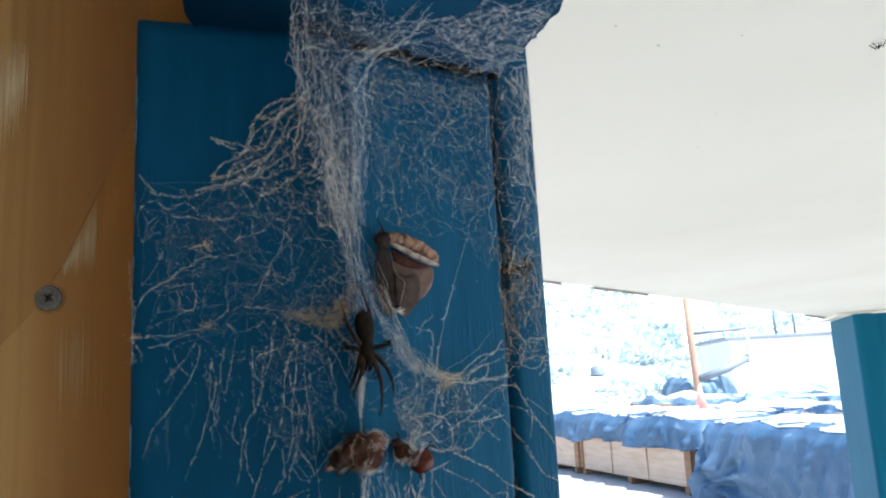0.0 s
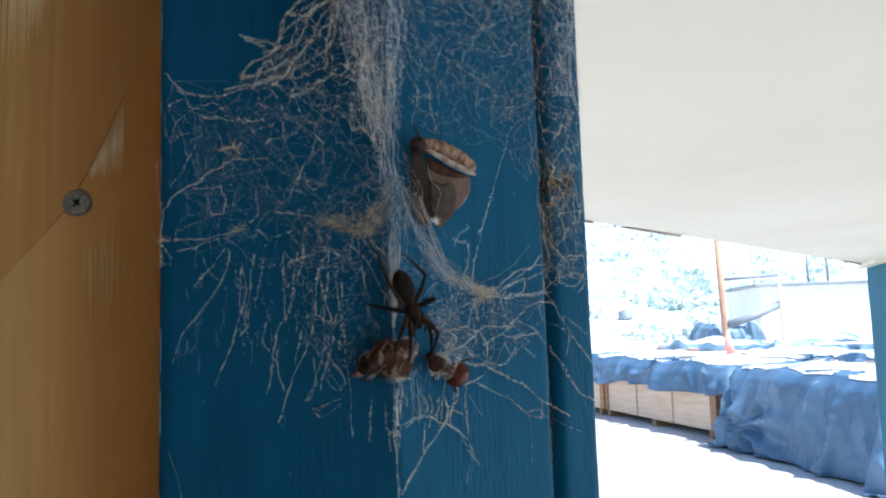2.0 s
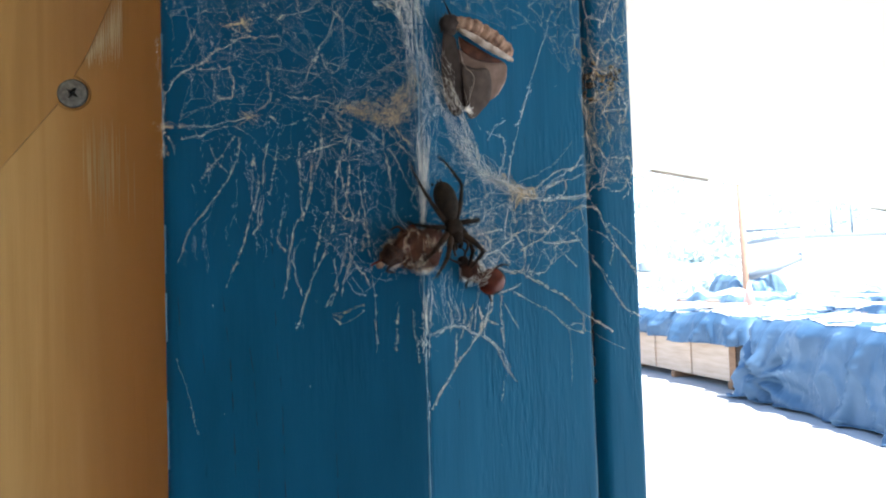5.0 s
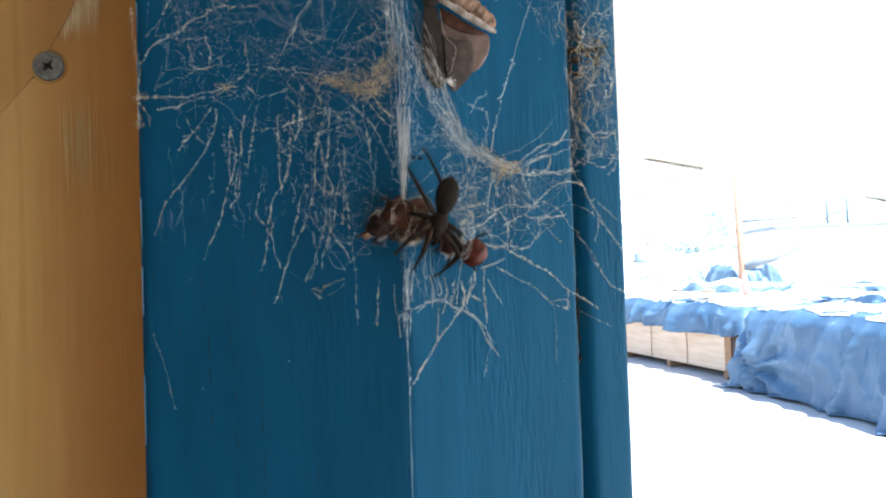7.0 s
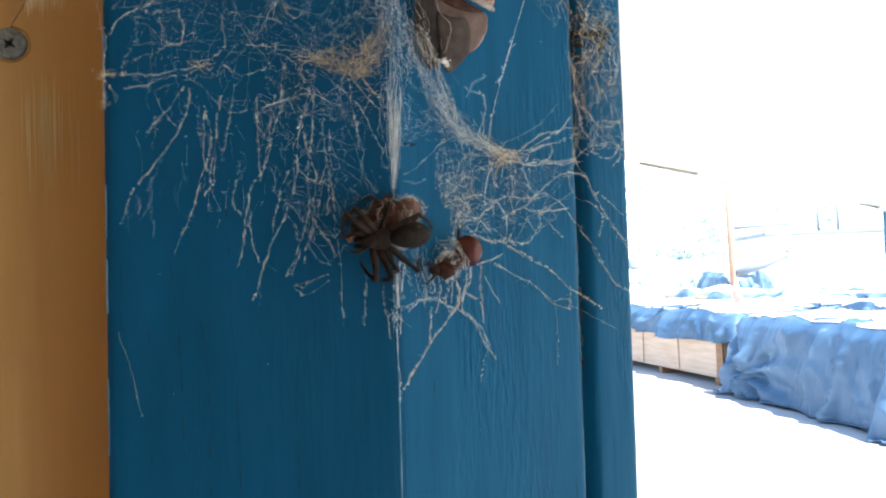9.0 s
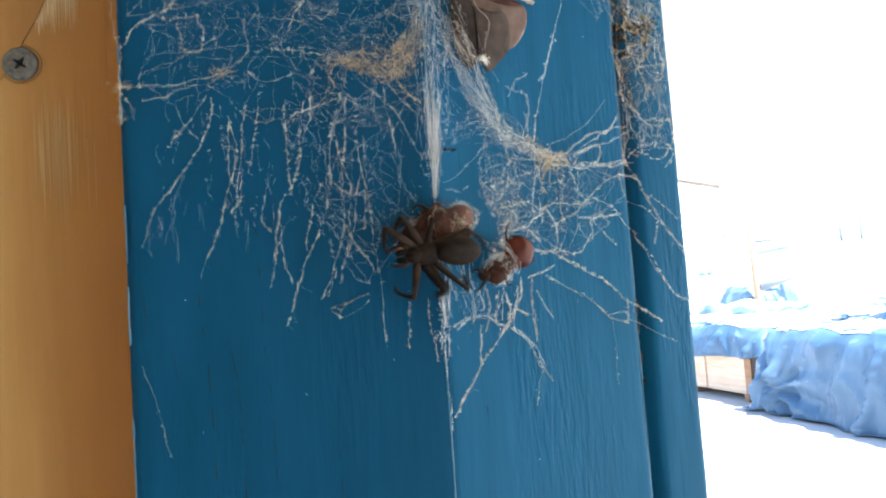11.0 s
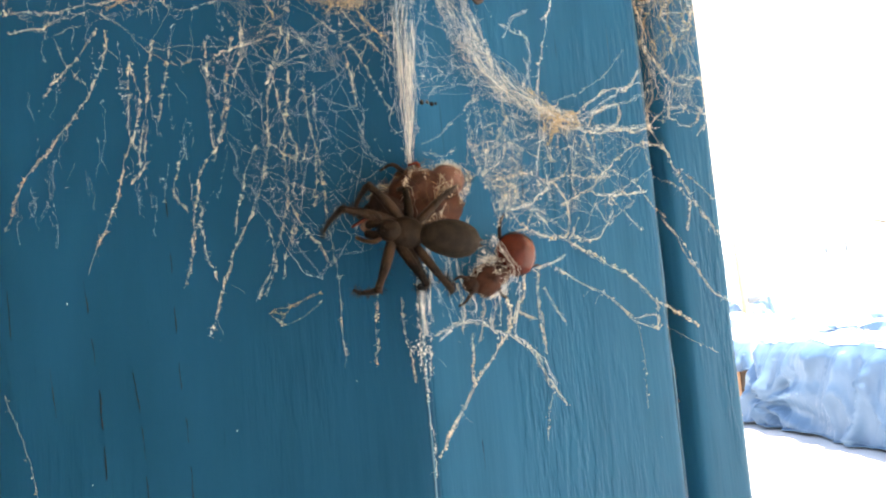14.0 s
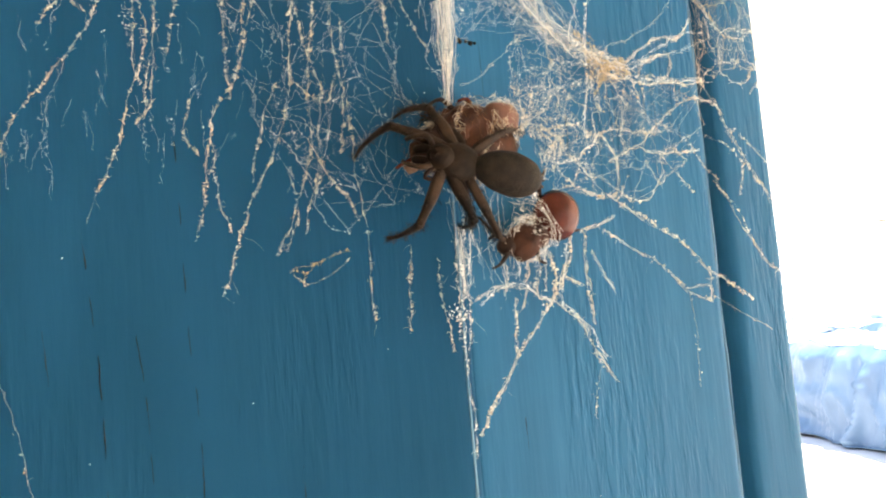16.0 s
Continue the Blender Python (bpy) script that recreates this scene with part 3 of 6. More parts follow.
def tarpaulin(x, y, turn, width, depth, height, drop, seed, label, sag=0.05, knot=None, cloth=TARP):
    """A sheet over a stack: a top and hanging sides with folds, one rippled skin with thickness."""
    t = thing("tarpaulin", label, "tarpaulin", group="tarpaulins in the yard")
    t.matrix_basis = pose(x, y, 0, 0, 0, turn)
    b = bmesh.new()
    nx, ny, r = 150, 100, drop
    grid = []
    for j in range(ny + 1):
        row = []
        for i in range(nx + 1):
            sx_, sy_ = -width / 2 - r + (width + 2 * r) * i / nx, -r + (depth + 2 * r) * j / ny
            cx, cy = min(max(sx_, -width / 2), width / 2), min(max(sy_, 0), depth)
            ox, oy = sx_ - cx, sy_ - cy
            over = min(math.hypot(ox, oy), r)
            fold = noise.noise(Vector((sx_ * 2.2 + seed, sy_ * 2.2, seed))) * 0.7 + noise.noise(Vector((sx_ * 5 + seed, sy_ * 5, 2))) * 0.15
            if over > 0:
                hang = cx - cy + 0.25 * math.atan2(oy, ox)
                fold = noise.noise(Vector((hang * 2.3 + seed, over * 0.6, seed))) * 0.9 + noise.noise(Vector((hang * 6.2 + seed, over * 1.1, seed + 2))) * 0.15
            corner = min(abs(ox), abs(oy)) * 0.3
            lap = cx - cy + 0.2 * noise.noise(Vector((sx_ * 1.1, sy_ * 1.1, seed + 8)))
            ridge = (1 - abs(noise.noise(Vector((lap * 1.6 + over * 0.5, over * 0.4, seed))))) ** 5 * 0.2 + (1 - abs(noise.noise(Vector((lap * 8.3 + over * 1.5, over * 0.7, seed + 3))))) ** 12 * 0.045
            out = 0.09 * min(1, over * 6) + over * 0.06 + ridge * min(1, over * 3) + (0.055 * fold + 0.008 * math.sin(7 * (cx - cy) + seed + 4 * fold)) * min(1, over * 2.2)
            crease = noise.noise(Vector((sx_ * 2.1 + sy_ * 0.5, sy_ * 0.9 - sx_ * 0.3, seed + 11)))
            out += (0.5 - abs(crease)) ** 5 * 2.6 * min(1, over * 3)
            if knot:
                kx, ky = sx_ - knot[0], sy_ - knot[1]
                far = math.hypot(kx, ky)
                ray = math.atan2(ky, kx)
                out += math.exp(-far / 0.42) * (0.1 * math.sin(ray * 8 + 3 * noise.noise(Vector((ray, far * 2, seed)))) - 0.12 * math.exp(-far / 0.12))
                out += math.exp(-far / 1.3) * 0.07 * math.sin(ray * 11 + 2.0 * noise.noise(Vector((ray * 2, far, seed))))
            way = Vector((ox, oy, 0)).normalized() if over > 1e-6 else Vector((0, 0, 0))
            z = height - over + (0.05 * abs(noise.noise(Vector((sx_ * 4.2, sy_ * 4.2, seed + 6)))) if over == 0 else 0) + sag * noise.noise(Vector((sx_ * 1.3, sy_ * 1.3, seed + 4))) - (0.03 if over == 0 else 0) * (1 + fold)
            row.append(b.verts.new(Vector((cx, cy, max(z, 0.02 + 0.02 * fold))) + way * (out + corner)))
        grid.append(row)
    for a, c in zip(grid, grid[1:]):
        for i in range(nx):
            b.faces.new((a[i], a[i + 1], c[i + 1], c[i]))
    # pale skin over the top, with bright sunlight put into its colour
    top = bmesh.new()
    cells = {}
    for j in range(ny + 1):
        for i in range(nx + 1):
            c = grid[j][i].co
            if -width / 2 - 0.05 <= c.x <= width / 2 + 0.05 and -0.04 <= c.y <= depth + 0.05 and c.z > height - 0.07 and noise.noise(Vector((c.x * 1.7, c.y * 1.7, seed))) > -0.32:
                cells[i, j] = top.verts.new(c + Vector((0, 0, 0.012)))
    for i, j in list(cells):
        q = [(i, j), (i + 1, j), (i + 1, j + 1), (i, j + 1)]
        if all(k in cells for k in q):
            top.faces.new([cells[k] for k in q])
    part("sunlit_panel", top, TARP_SUNLIT, t, "top of the sheet with sunlight in its pale colour")
    hem = bmesh.new()
    rim = [*grid[0], *(r_[-1] for r_ in grid[1:]), *reversed(grid[-1][:-1]), *(r_[0] for r_ in reversed(grid[1:-1]))]
    tube(hem, [v.co + Vector((0, 0, 0.004)) for v in rim[::3]], 0.012, 6, False)
    part("hem", hem, cloth, t, "stitched hem of the sheet")
    ob = part("sheet", b, cloth, t)
    mod = ob.modifiers.new("thickness", "SOLIDIFY")
    mod.thickness = 0.006
    return t


ROW_TURN = -69.0  # the front of the row runs away from the porch
crate(2.27, 14.98, ROW_TURN, 3.85, 1.7, 0.78, 3)
crate(1.02, 18.14, ROW_TURN, 2.7, 1.7, 0.8, 2)
crate(3.75, 10.75, ROW_TURN - 5, 2.6, 1.3, 1.15, 3)
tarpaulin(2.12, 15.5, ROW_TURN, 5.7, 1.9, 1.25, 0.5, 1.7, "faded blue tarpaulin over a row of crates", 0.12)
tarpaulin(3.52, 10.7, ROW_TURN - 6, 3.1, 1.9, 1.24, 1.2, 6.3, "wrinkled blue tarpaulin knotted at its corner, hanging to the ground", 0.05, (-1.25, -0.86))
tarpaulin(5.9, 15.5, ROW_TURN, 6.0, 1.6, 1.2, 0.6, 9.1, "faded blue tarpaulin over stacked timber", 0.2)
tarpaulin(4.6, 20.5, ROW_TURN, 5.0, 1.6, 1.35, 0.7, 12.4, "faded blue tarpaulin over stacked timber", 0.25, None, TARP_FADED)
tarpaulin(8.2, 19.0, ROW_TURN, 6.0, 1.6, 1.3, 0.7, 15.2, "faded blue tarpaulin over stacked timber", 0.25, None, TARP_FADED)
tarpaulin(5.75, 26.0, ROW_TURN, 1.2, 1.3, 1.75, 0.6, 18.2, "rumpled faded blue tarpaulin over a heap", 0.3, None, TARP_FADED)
crate(5.8, 15.5, ROW_TURN, 5.6, 1.4, 1.1, 4)
crate(4.5, 20.5, ROW_TURN, 4.6, 1.4, 1.2, 4)
crate(8.1, 19.0, ROW_TURN, 5.6, 1.4, 1.15, 4)
crate(5.75, 26.0, ROW_TURN, 1.1, 1.2, 1.6, 2)

# planks lying on the tarpaulins
for x, y, z, turn, size in ((2.9, 15.2, 1.27, 30, 2.4), (3.9, 15.6, 1.28, 12, 2.6), (5.6, 14.0, 1.3, 8, 3.4), (6.6, 16.4, 1.36, 20, 2.2)):
    bm = bmesh.new()
    box(bm, (-size / 2, -0.06, 0), (size / 2, 0.06, 0.04), bevel=0.006)
    ob = tagged(new("plank", add_mesh("plank", bm, PLANK, False)), "bleached timber plank lying on a tarpaulin", "plank", "planks on the stacks")
    ob.matrix_basis = pose(x, y, z, 0, 1, turn)

cone = thing("traffic_cone", "faded red traffic cone standing on a stack", "traffic cone", at=(3.85, 15.6, 1.2))
bm = bmesh.new()
bmesh.ops.create_cone(bm, cap_ends=True, segments=20, radius1=0.13, radius2=0.025, depth=0.5, matrix=Matrix.Translation((0, 0, 0.27)))
part("shell", bm, ORANGE, cone)
bm = bmesh.new()
box(bm, (-0.17, -0.17, 0), (0.17, 0.17, 0.03), bevel=0.01)
part("base", bm, ORANGE, cone, smooth=False)

mast = thing("derrick", "rusty iron mast with a crossbar and strut", "mast", at=(6.1, 25, 0))
bm = bmesh.new()
tube(bm, [Vector((0.02, 0, 0)), Vector((-0.02, 0, 2.5)), Vector((-0.09, 0, 5.6))], 0.1, 10)
part("pole", bm, RUST, mast)
bm = bmesh.new()
tube(bm, [Vector((0, 0, 3.18)), Vector((1.75, 0, 3.27))], 0.055, 8)
part("crossbar", bm, ROOF_IRON, mast)
bm = bmesh.new()
tube(bm, [Vector((0.1, 0, 1.75)), Vector((0.9, 0, 2.0)), Vector((1.75, 0.1, 2.35))], 0.12, 8)
part("pipe", bm, ROOF_IRON, mast, "dark pipe rising to the side")
bm = bmesh.new()
tube(bm, [Vector((1.72, 0, 1.0)), Vector((1.72, 0, 4.4))], 0.05, 8)
part("upright", bm, RENDERED, mast, "pale upright at the end of the bar")

shed = thing("shed", "low white rendered shed with a grey iron roof", "shed", at=(17.5, 38, 0))
bm = bmesh.new()
box(bm, (-6.5, 0, 0), (6.5, 6, 3.4))
part("wall", bm, RENDERED, shed, smooth=False)
bm = bmesh.new()
box(bm, (-6.8, -0.4, 3.4), (6.8, 6.4, 3.55), bevel=0.03)
part("roof", bm, ROOF_IRON, shed, smooth=False)
for x in (-4.2, -3.3, -1.2, 1.5):
    bm = bmesh.new()
    tube(bm, [Vector((x, 0.2, 3.5)), Vector((x, 0.2, 5.2))], 0.06, 8)
    part("stub_post", bm, ROOF_IRON, shed)

# hillside with scrub, distance haze put into their pale colours
bm = bmesh.new()
bmesh.ops.create_grid(bm, x_segments=70, y_segments=40, size=1)


def hill_height(x, y):
    k = max(0.0, (y - 60) / 190)
    return 36 * k ** 1.1 * (0.8 + 0.25 * math.sin(x * 0.011 + 1.0)) + 5 * k * noise.noise(Vector((x * 0.02, y * 0.02, 0)))


for v in bm.verts:
    x, y = v.co.x * 330 + 60, 58 + (v.co.y + 1) * 130
    v.co = Vector((x, y, hill_height(x, y) - 0.3))
tagged(new("hillside", add_mesh("hillside", bm, HILLSIDE)), "hillside rising behind the yard, haze in its colour", "hillside", kind="structure")
verts, faces = [], []
rng = np.random.default_rng(5)
for i in range(800):
    y = 62 + 188 * rng.random() ** 1.2
    x = y * rng.uniform(-0.1, 0.75)
    if noise.noise(Vector((x * 0.05, y * 0.05, 2.0))) + rng.normal() * 0.25 < -0.05:
        continue
    z, r = hill_height(x, y), rng.uniform(1.0, 3.2)
    for j in range(90):
        d = rng.normal(size=3)
        d /= np.linalg.norm(d)
        c = np.array((x, y, z + r * 0.25)) + d * r * (1.2, 1.2, 0.38) * rng.uniform(0.4, 1)
        size = 0.08 + 0.06 * r
        a, b = rng.normal(size=3) * size, rng.normal(size=3) * size
        k = len(verts)
        verts += [tuple(c - a), tuple(c + b), tuple(c + a), tuple(c - b)]
        faces.append((k, k + 1, k + 2, k + 3))
me = bpy.data.meshes.new("scrub")
me.from_pydata(verts, [], faces)
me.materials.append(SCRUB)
tagged(new("scrub", me), "scrub covering the hillside, haze in its grey-green", "scrub", kind="stuff")

tank = thing("water_tank", "small dark water tank on the lower hillside", "tank", at=(9.2, 75.0, hill_height(9.2, 75.0) - 0.3))
bm = bmesh.new()
tube(bm, [Vector((0, 0, 0)), Vector((0, 0, 0.15)), Vector((0, 0, 0.75)), Vector((0, 0, 0.85))], [0.65, 0.7, 0.7, 0.6], 20)
part("shell", bm, ROOF_IRON, tank)
bm = bmesh.new()
tube(bm, [Vector((0, 0, 0.84)), Vector((0, 0, 0.94))], [0.4, 0.36], 16)
part("lid", bm, ROOF_IRON, tank)

# ---- the web ----


class Skein:
    """Gathers many thin threads into one mesh; WEIGHT thickens them all alike."""
    WEIGHT = 1.25

    def __init__(self):
        self.verts, self.faces = [], []

    def strand(self, path, radii, sides=3):
        k = len(self.verts)
        n = len(path)
        for i, p in enumerate(path):
            way = path[min(i + 1, n - 1)] - path[max(i - 1, 0)]
            if way.length < 1e-9:
                way = Vector((0, 0, 1))
            way.normalize()
            s = way.cross(Vector((0.31, -0.95, 0.05)))
            s = s.normalized() if s.length > 1e-4 else Vector((1, 0, 0))
            q = way.cross(s)
            r = self.WEIGHT * (radii[i] if hasattr(radii, "__len__") else radii)
            for j in range(sides):
                a = 2 * math.pi * j / sides
                self.verts.append(p + r * (math.cos(a) * s + math.sin(a) * q))
        for i in range(n - 1):
            for j in range(sides):
                a, b = k + i * sides + j, k + i * sides + (j + 1) % sides
                self.faces.append((a, b, b + sides, a + sides))

    def crumb(self, p, r):
        """A small uneven grain of dust."""
        k = len(self.verts)
        for d in ((1, 0, 0), (-1, 0, 0), (0, 1, 0), (0, -1, 0), (0, 0, 1), (0, 0, -1)):
            self.verts.append(p + Vector(d) * r * random.uniform(0.45, 1.3))
        for a, b, c in ((0, 2, 4), (2, 1, 4), (1, 3, 4), (3, 0, 4), (2, 0, 5), (1, 2, 5), (3, 1, 5), (0, 3, 5)):
            self.faces.append((k + a, k + b, k + c))

    def done(self, name, mat, parent, label=""):
        me = bpy.data.meshes.new(name)
        me.from_pydata([tuple(v) for v in self.verts], [], self.faces)
        me.materials.append(mat)
        for p in me.polygons:
            p.use_smooth = True
        ob = new(name, me)
        ob.parent = parent
        if label:
            ob["label"] = label
        return ob


def wander(points, step, amount, size, seed):
    """A smooth path through (u, v, h) points that strays by noise, not at its ends."""
    base = smooth_path(points, step)
    n = len(base) - 1
    out = []
    for i, p in enumerate(base):
        k = min(1.0, 4 * min(i, n - i) / max(n, 1) + 0.15)
        q = p * size
        d = Vector((noise.noise(q + Vector((seed, 0, 0))), noise.noise(q + Vector((0, seed, 7))), noise.noise(q + Vector((3, 1, seed)))))
        out.append(p + d * amount * k)
    return out


def kinked(points, stray, step=0.45):
    """A thread's way through (u, v, h) points: it strays slowly and kinks finely."""
    seed = random.uniform(0, 90)
    out = []
    for p in wander(points, step, stray, 0.16, seed):
        q = p * 0.62
        d = Vector((noise.noise(q + Vector((seed, 5, 0))), noise.noise(q + Vector((2, seed, 3))), 0.5 * noise.noise(q + Vector((0, 8, seed)))))
        out.append(p + d * 0.42 * min(1.0, stray + 0.15))
    return out


def caked(path, thick, dust):
    """Radii of a thread that dust has thickened here and there."""
    seed = random.uniform(0, 90)
    rs = []
    for i in range(len(path)):
        k = max(0.0, noise.noise(Vector((i * 0.42, seed, 0))) + 0.25 * noise.noise(Vector((i * 0.07, seed, 5))))
        rs.append(0.000001 * thick * (5 + random.uniform(0, 3.5) + 48 * k ** 1.3 * (0.3 + 0.7 * min(1, dust * 2))))
    return rs


def lacy(sk, points, h=1.2, thick=1.0, lines=3, fuzz=1.0, dust=0.3, stray=0.9, width=0.55):
    """A woolly band of silk: kinked filaments caked with dust, short curled fibres, grains in clusters."""
    pts = [Vector((p[0], p[1], (p[2] if len(p) > 2 else h))) for p in points]
    length = sum((a - b).length for a, b in zip(pts, pts[1:]))
    spine = kinked(pts, stray)
    for _ in range(lines):
        seed = random.uniform(0, 90)
        path = []
        for p in spine:
            q = p * 0.75
            path.append(on_post(*(p + Vector((noise.noise(q + Vector((seed, 2, 0))), noise.noise(q + Vector((1, seed, 0))), 0.6 * noise.noise(q + Vector((0, 4, seed))))) * width)))
        sk.strand(path, caked(path, thick, dust))
    for _ in range(int(length * 1.1 * fuzz)):
        p = random.choice(spine)
        d = Vector((random.gauss(0, 1), random.gauss(0, 1), random.gauss(0, 0.5)))
        d *= random.uniform(0.15, 0.75) / max(d.length, 0.1)
        m = p + d * 0.5 + Vector((random.gauss(0, 0.16), random.gauss(0, 0.16), 0))
        sk.strand([on_post(*p), on_post(*m), on_post(*(p + d))], [0.000012 * thick, 0.000013 * thick, 0.000007])
    for _ in range(int(length * (0.7 + dust * 2.6))):
        p = random.choice(spine)
        big = random.choice((0.7, 0.8, 1.0, 1.0, 1.7))
        for _ in range(random.choice((1, 2, 2, 3))):
            q = p + Vector((random.gauss(0, 0.13), random.gauss(0, 0.13), random.gauss(0, 0.12))) * big
            sk.crumb(on_post(*q), 0.001 * random.choice((0.04, 0.055, 0.07, 0.1)) * (0.4 + 0.6 * thick) * big)


def beaded(sk, points, h=1.2, thick=1.0):
    """A thread loaded with small woolly tufts, unevenly strung, with bare stretches."""
    spine = kinked([Vector((p[0], p[1], h)) for p in points], 0.55, 0.32)
    n = len(spine)
    for _ in range(2):
        path = [on_post(*(p + Vector((random.gauss(0, 0.05), random.gauss(0, 0.05), 0)))) for p in spine]
        sk.strand(path, caked(path, thick * 0.6, 0.3))
    seed = random.uniform(0, 90)
    for i, p in enumerate(spine):
        k = noise.noise(Vector((i * 0.34, seed, 4.0))) + 0.4 * noise.noise(Vector((i * 0.08, seed, 1.0))) + random.uniform(-0.2, 0.3)
        if k < -0.02:
            continue
        size = thick * (0.75 + 1.1 * min(1, max(0, k))) * (1 - 0.2 * i / n)
        for _ in range(random.choice((1, 2, 3, 3))):
            q = p + Vector((random.gauss(0, 0.13), random.gauss(0, 0.13), random.gauss(0, 0.12))) * size
            sk.crumb(on_post(*q), 0.001 * random.uniform(0.05, 0.145) * size)
        for _ in range(random.choice((1, 2, 2, 3))):
            e = p + Vector((random.gauss(0, 0.24), random.gauss(0, 0.22), random.gauss(0, 0.18)))
            m = (p + e) / 2 + Vector((random.gauss(0, 0.1), random.gauss(0, 0.1), 0.1))
            sk.strand([on_post(*p), on_post(*m), on_post(*e)], 0.000013 * thick)
    for _ in range(n // 26):
        p = random.choice(spine)
        e = p + Vector((random.gauss(0, 1.2), -random.uniform(0.4, 2.2), -0.3))
        path = [on_post(*w) for w in kinked([p, (p + e) / 2, e], 0.5)]
        sk.strand(path, caked(path, thick * 0.6, 0.2))


def bundle(sk, lines, count, stray=0.8, thick=1.0, fuzz=0.15):
    """Filaments drawn side by side through a row of cross lines, each ((u, v, h), (u, v, h))."""
    for i in range(count):
        s = min(1, max(0, random.random() + random.gauss(0, 0.05)))
        pts = [Vector(a).lerp(Vector(b), min(1, max(0, s + random.gauss(0, 0.09)))) + Vector((0, 0, random.gauss(0, 0.5))) for a, b in lines]
        a, b = sorted((random.random() ** 2 * 0.5, 1 - random.random() ** 2 * 0.5))
        path = kinked(wander(pts, 6.0, stray, 0.2, random.uniform(0, 90)), 0.35, 0.6)
        path = path[int(a * len(path)):max(int(b * len(path)), int(a * len(path)) + 3)]
        laid = [on_post(*p) for p in path]
        sk.strand(laid, caked(laid, thick * random.uniform(0.6, 1.5), 0.25))
        for _ in range(int(len(path) * fuzz)):
            p = random.choice(path)
            d = Vector((random.gauss(0, 0.6), random.gauss(0, 0.6), random.gauss(0, 0.3)))
            sk.strand([on_post(*p), on_post(*(p + d * 0.5 + Vector((random.gauss(0, 0.2), 0, 0)))), on_post(*(p + d))], 0.000011 * thick)


def inside(p, poly):
    hit, j = False, len(poly) - 1
    for i in range(len(poly)):
        (xi, yi), (xj, yj) = poly[i], poly[j]
        if (yi > p[1]) != (yj > p[1]) and p[0] < (xj - xi) * (p[1] - yi) / (yj - yi) + xi:
            hit = not hit
        j = i
    return hit


def net(sk, poly, gap, h=(0.6, 2.2), thick=0.8, lines=2, dust=0.15, links=3, fuzz=0.8, seed=0, under=False):
    """An irregular mesh of woolly threads between random knots inside an outline; gap: millimetres between knots.
    under: the outline is (u, h) on the underside of the frame head and h gives the heights."""
    rnd = random.Random(seed)
    us, vs = [p[0] for p in poly], [p[1] for p in poly]
    knots = []
    for _ in range(6000):
        p = (rnd.uniform(min(us), max(us)), rnd.uniform(min(vs), max(vs)))
        if inside(p, poly) and all((p[0] - q[0]) ** 2 + (p[1] - q[1]) ** 2 > (gap * rnd.uniform(0.55, 1.0)) ** 2 for q in knots):
            knots.append((*p, rnd.uniform(*h)))
    made = set()
    for i, p in enumerate(knots):
        near = sorted(range(len(knots)), key=lambda j: (knots[j][0] - p[0]) ** 2 + (knots[j][1] - p[1]) ** 2)[1:6]
        rnd.shuffle(near)
        for j in near[:links]:
            if (min(i, j), max(i, j)) in made or rnd.random() < 0.12:
                continue
            made.add((min(i, j), max(i, j)))
            q = knots[j]
            mid = [(p[k] + q[k]) / 2 + rnd.gauss(0, gap * 0.13) * (k < 2) for k in range(3)]
            if under:
                p3, mid3, q3 = ((w[0], w[2], w[1]) for w in (p, mid, q))
            else:
                p3, mid3, q3 = p, mid, q
            lacy(sk, [p3, mid3, q3], 1.0, thick * rnd.choice((0.4, 0.55, 0.7, 0.9, 1.3)), lines, fuzz, dust, 0.9, 0.35)
        far = sorted(range(len(knots)), key=lambda j: (knots[j][0] - p[0]) ** 2 + (knots[j][1] - p[1]) ** 2)[5:14]
        for j in rnd.sample(far, min(2, len(far))):
            q = knots[j]
            p3, q3 = ((p[0], p[2], p[1]), (q[0], q[2], q[1])) if under else (p, q)
            path = kinked([Vector(p3), (Vector(p3) + Vector(q3)) / 2, Vector(q3)], 0.6, 0.8)
            sk.strand([on_post(*w) for w in path], 0.000001 * thick * rnd.uniform(6, 11))


web = thing("spider_web", "dense dusty white lace web spread over the blue post", "spider web", kind="stuff")

# thick sheet that comes down from the frame head to the retreat
sk = Skein()
TRUNK = [((-17, 103, 30), (9, 103, 28)), ((-17, 98, 18), (7, 98, 14)), ((-14, 86, 9), (0.5, 90, 8)), ((-10.5, 73, 5), (0.5, 76, 5)), ((-7, 58, 4), (0, 60, 4)), ((-4, 43, 3), (0.5, 45, 3)), ((-2.5, 31, 2.5), (2, 32, 2.5))]
bundle(sk, TRUNK, 44, 2.6, 1.25, 0.6)
bundle(sk, TRUNK[1:6], 22, 5.0, 1.0, 0.7)
bundle(sk, [((-7, 76, 5), (1.5, 76, 5)), ((-6, 62, 4), (2, 62, 4)), ((-4, 48, 3), (2.5, 48, 3))], 30, 2.2, 1.0, 0.8)
sk.done("silk_sheet", SILK, web, "thick white silk sheet hanging from the frame head")
sk = Skein()
net(sk, [(-17.8, 97.2), (5.9, 98.2), (2.6, 60.5), (-4.2, 45), (-10, 46.5), (-13.6, 83.1)], 3.8, (2, 8), 1.0, 2, 0.3, 3, 0.7, 3)
net(sk, [(-18.6, 103.6), (4.9, 107.6), (4.4, 97.1), (-4.4, 91.1), (-16.1, 88)], 4.5, (14, 24), 1.2, 2, 0.2, 3, 0.8, 4)
sk.done("silk_net", SILK, web)
sk = Skein()
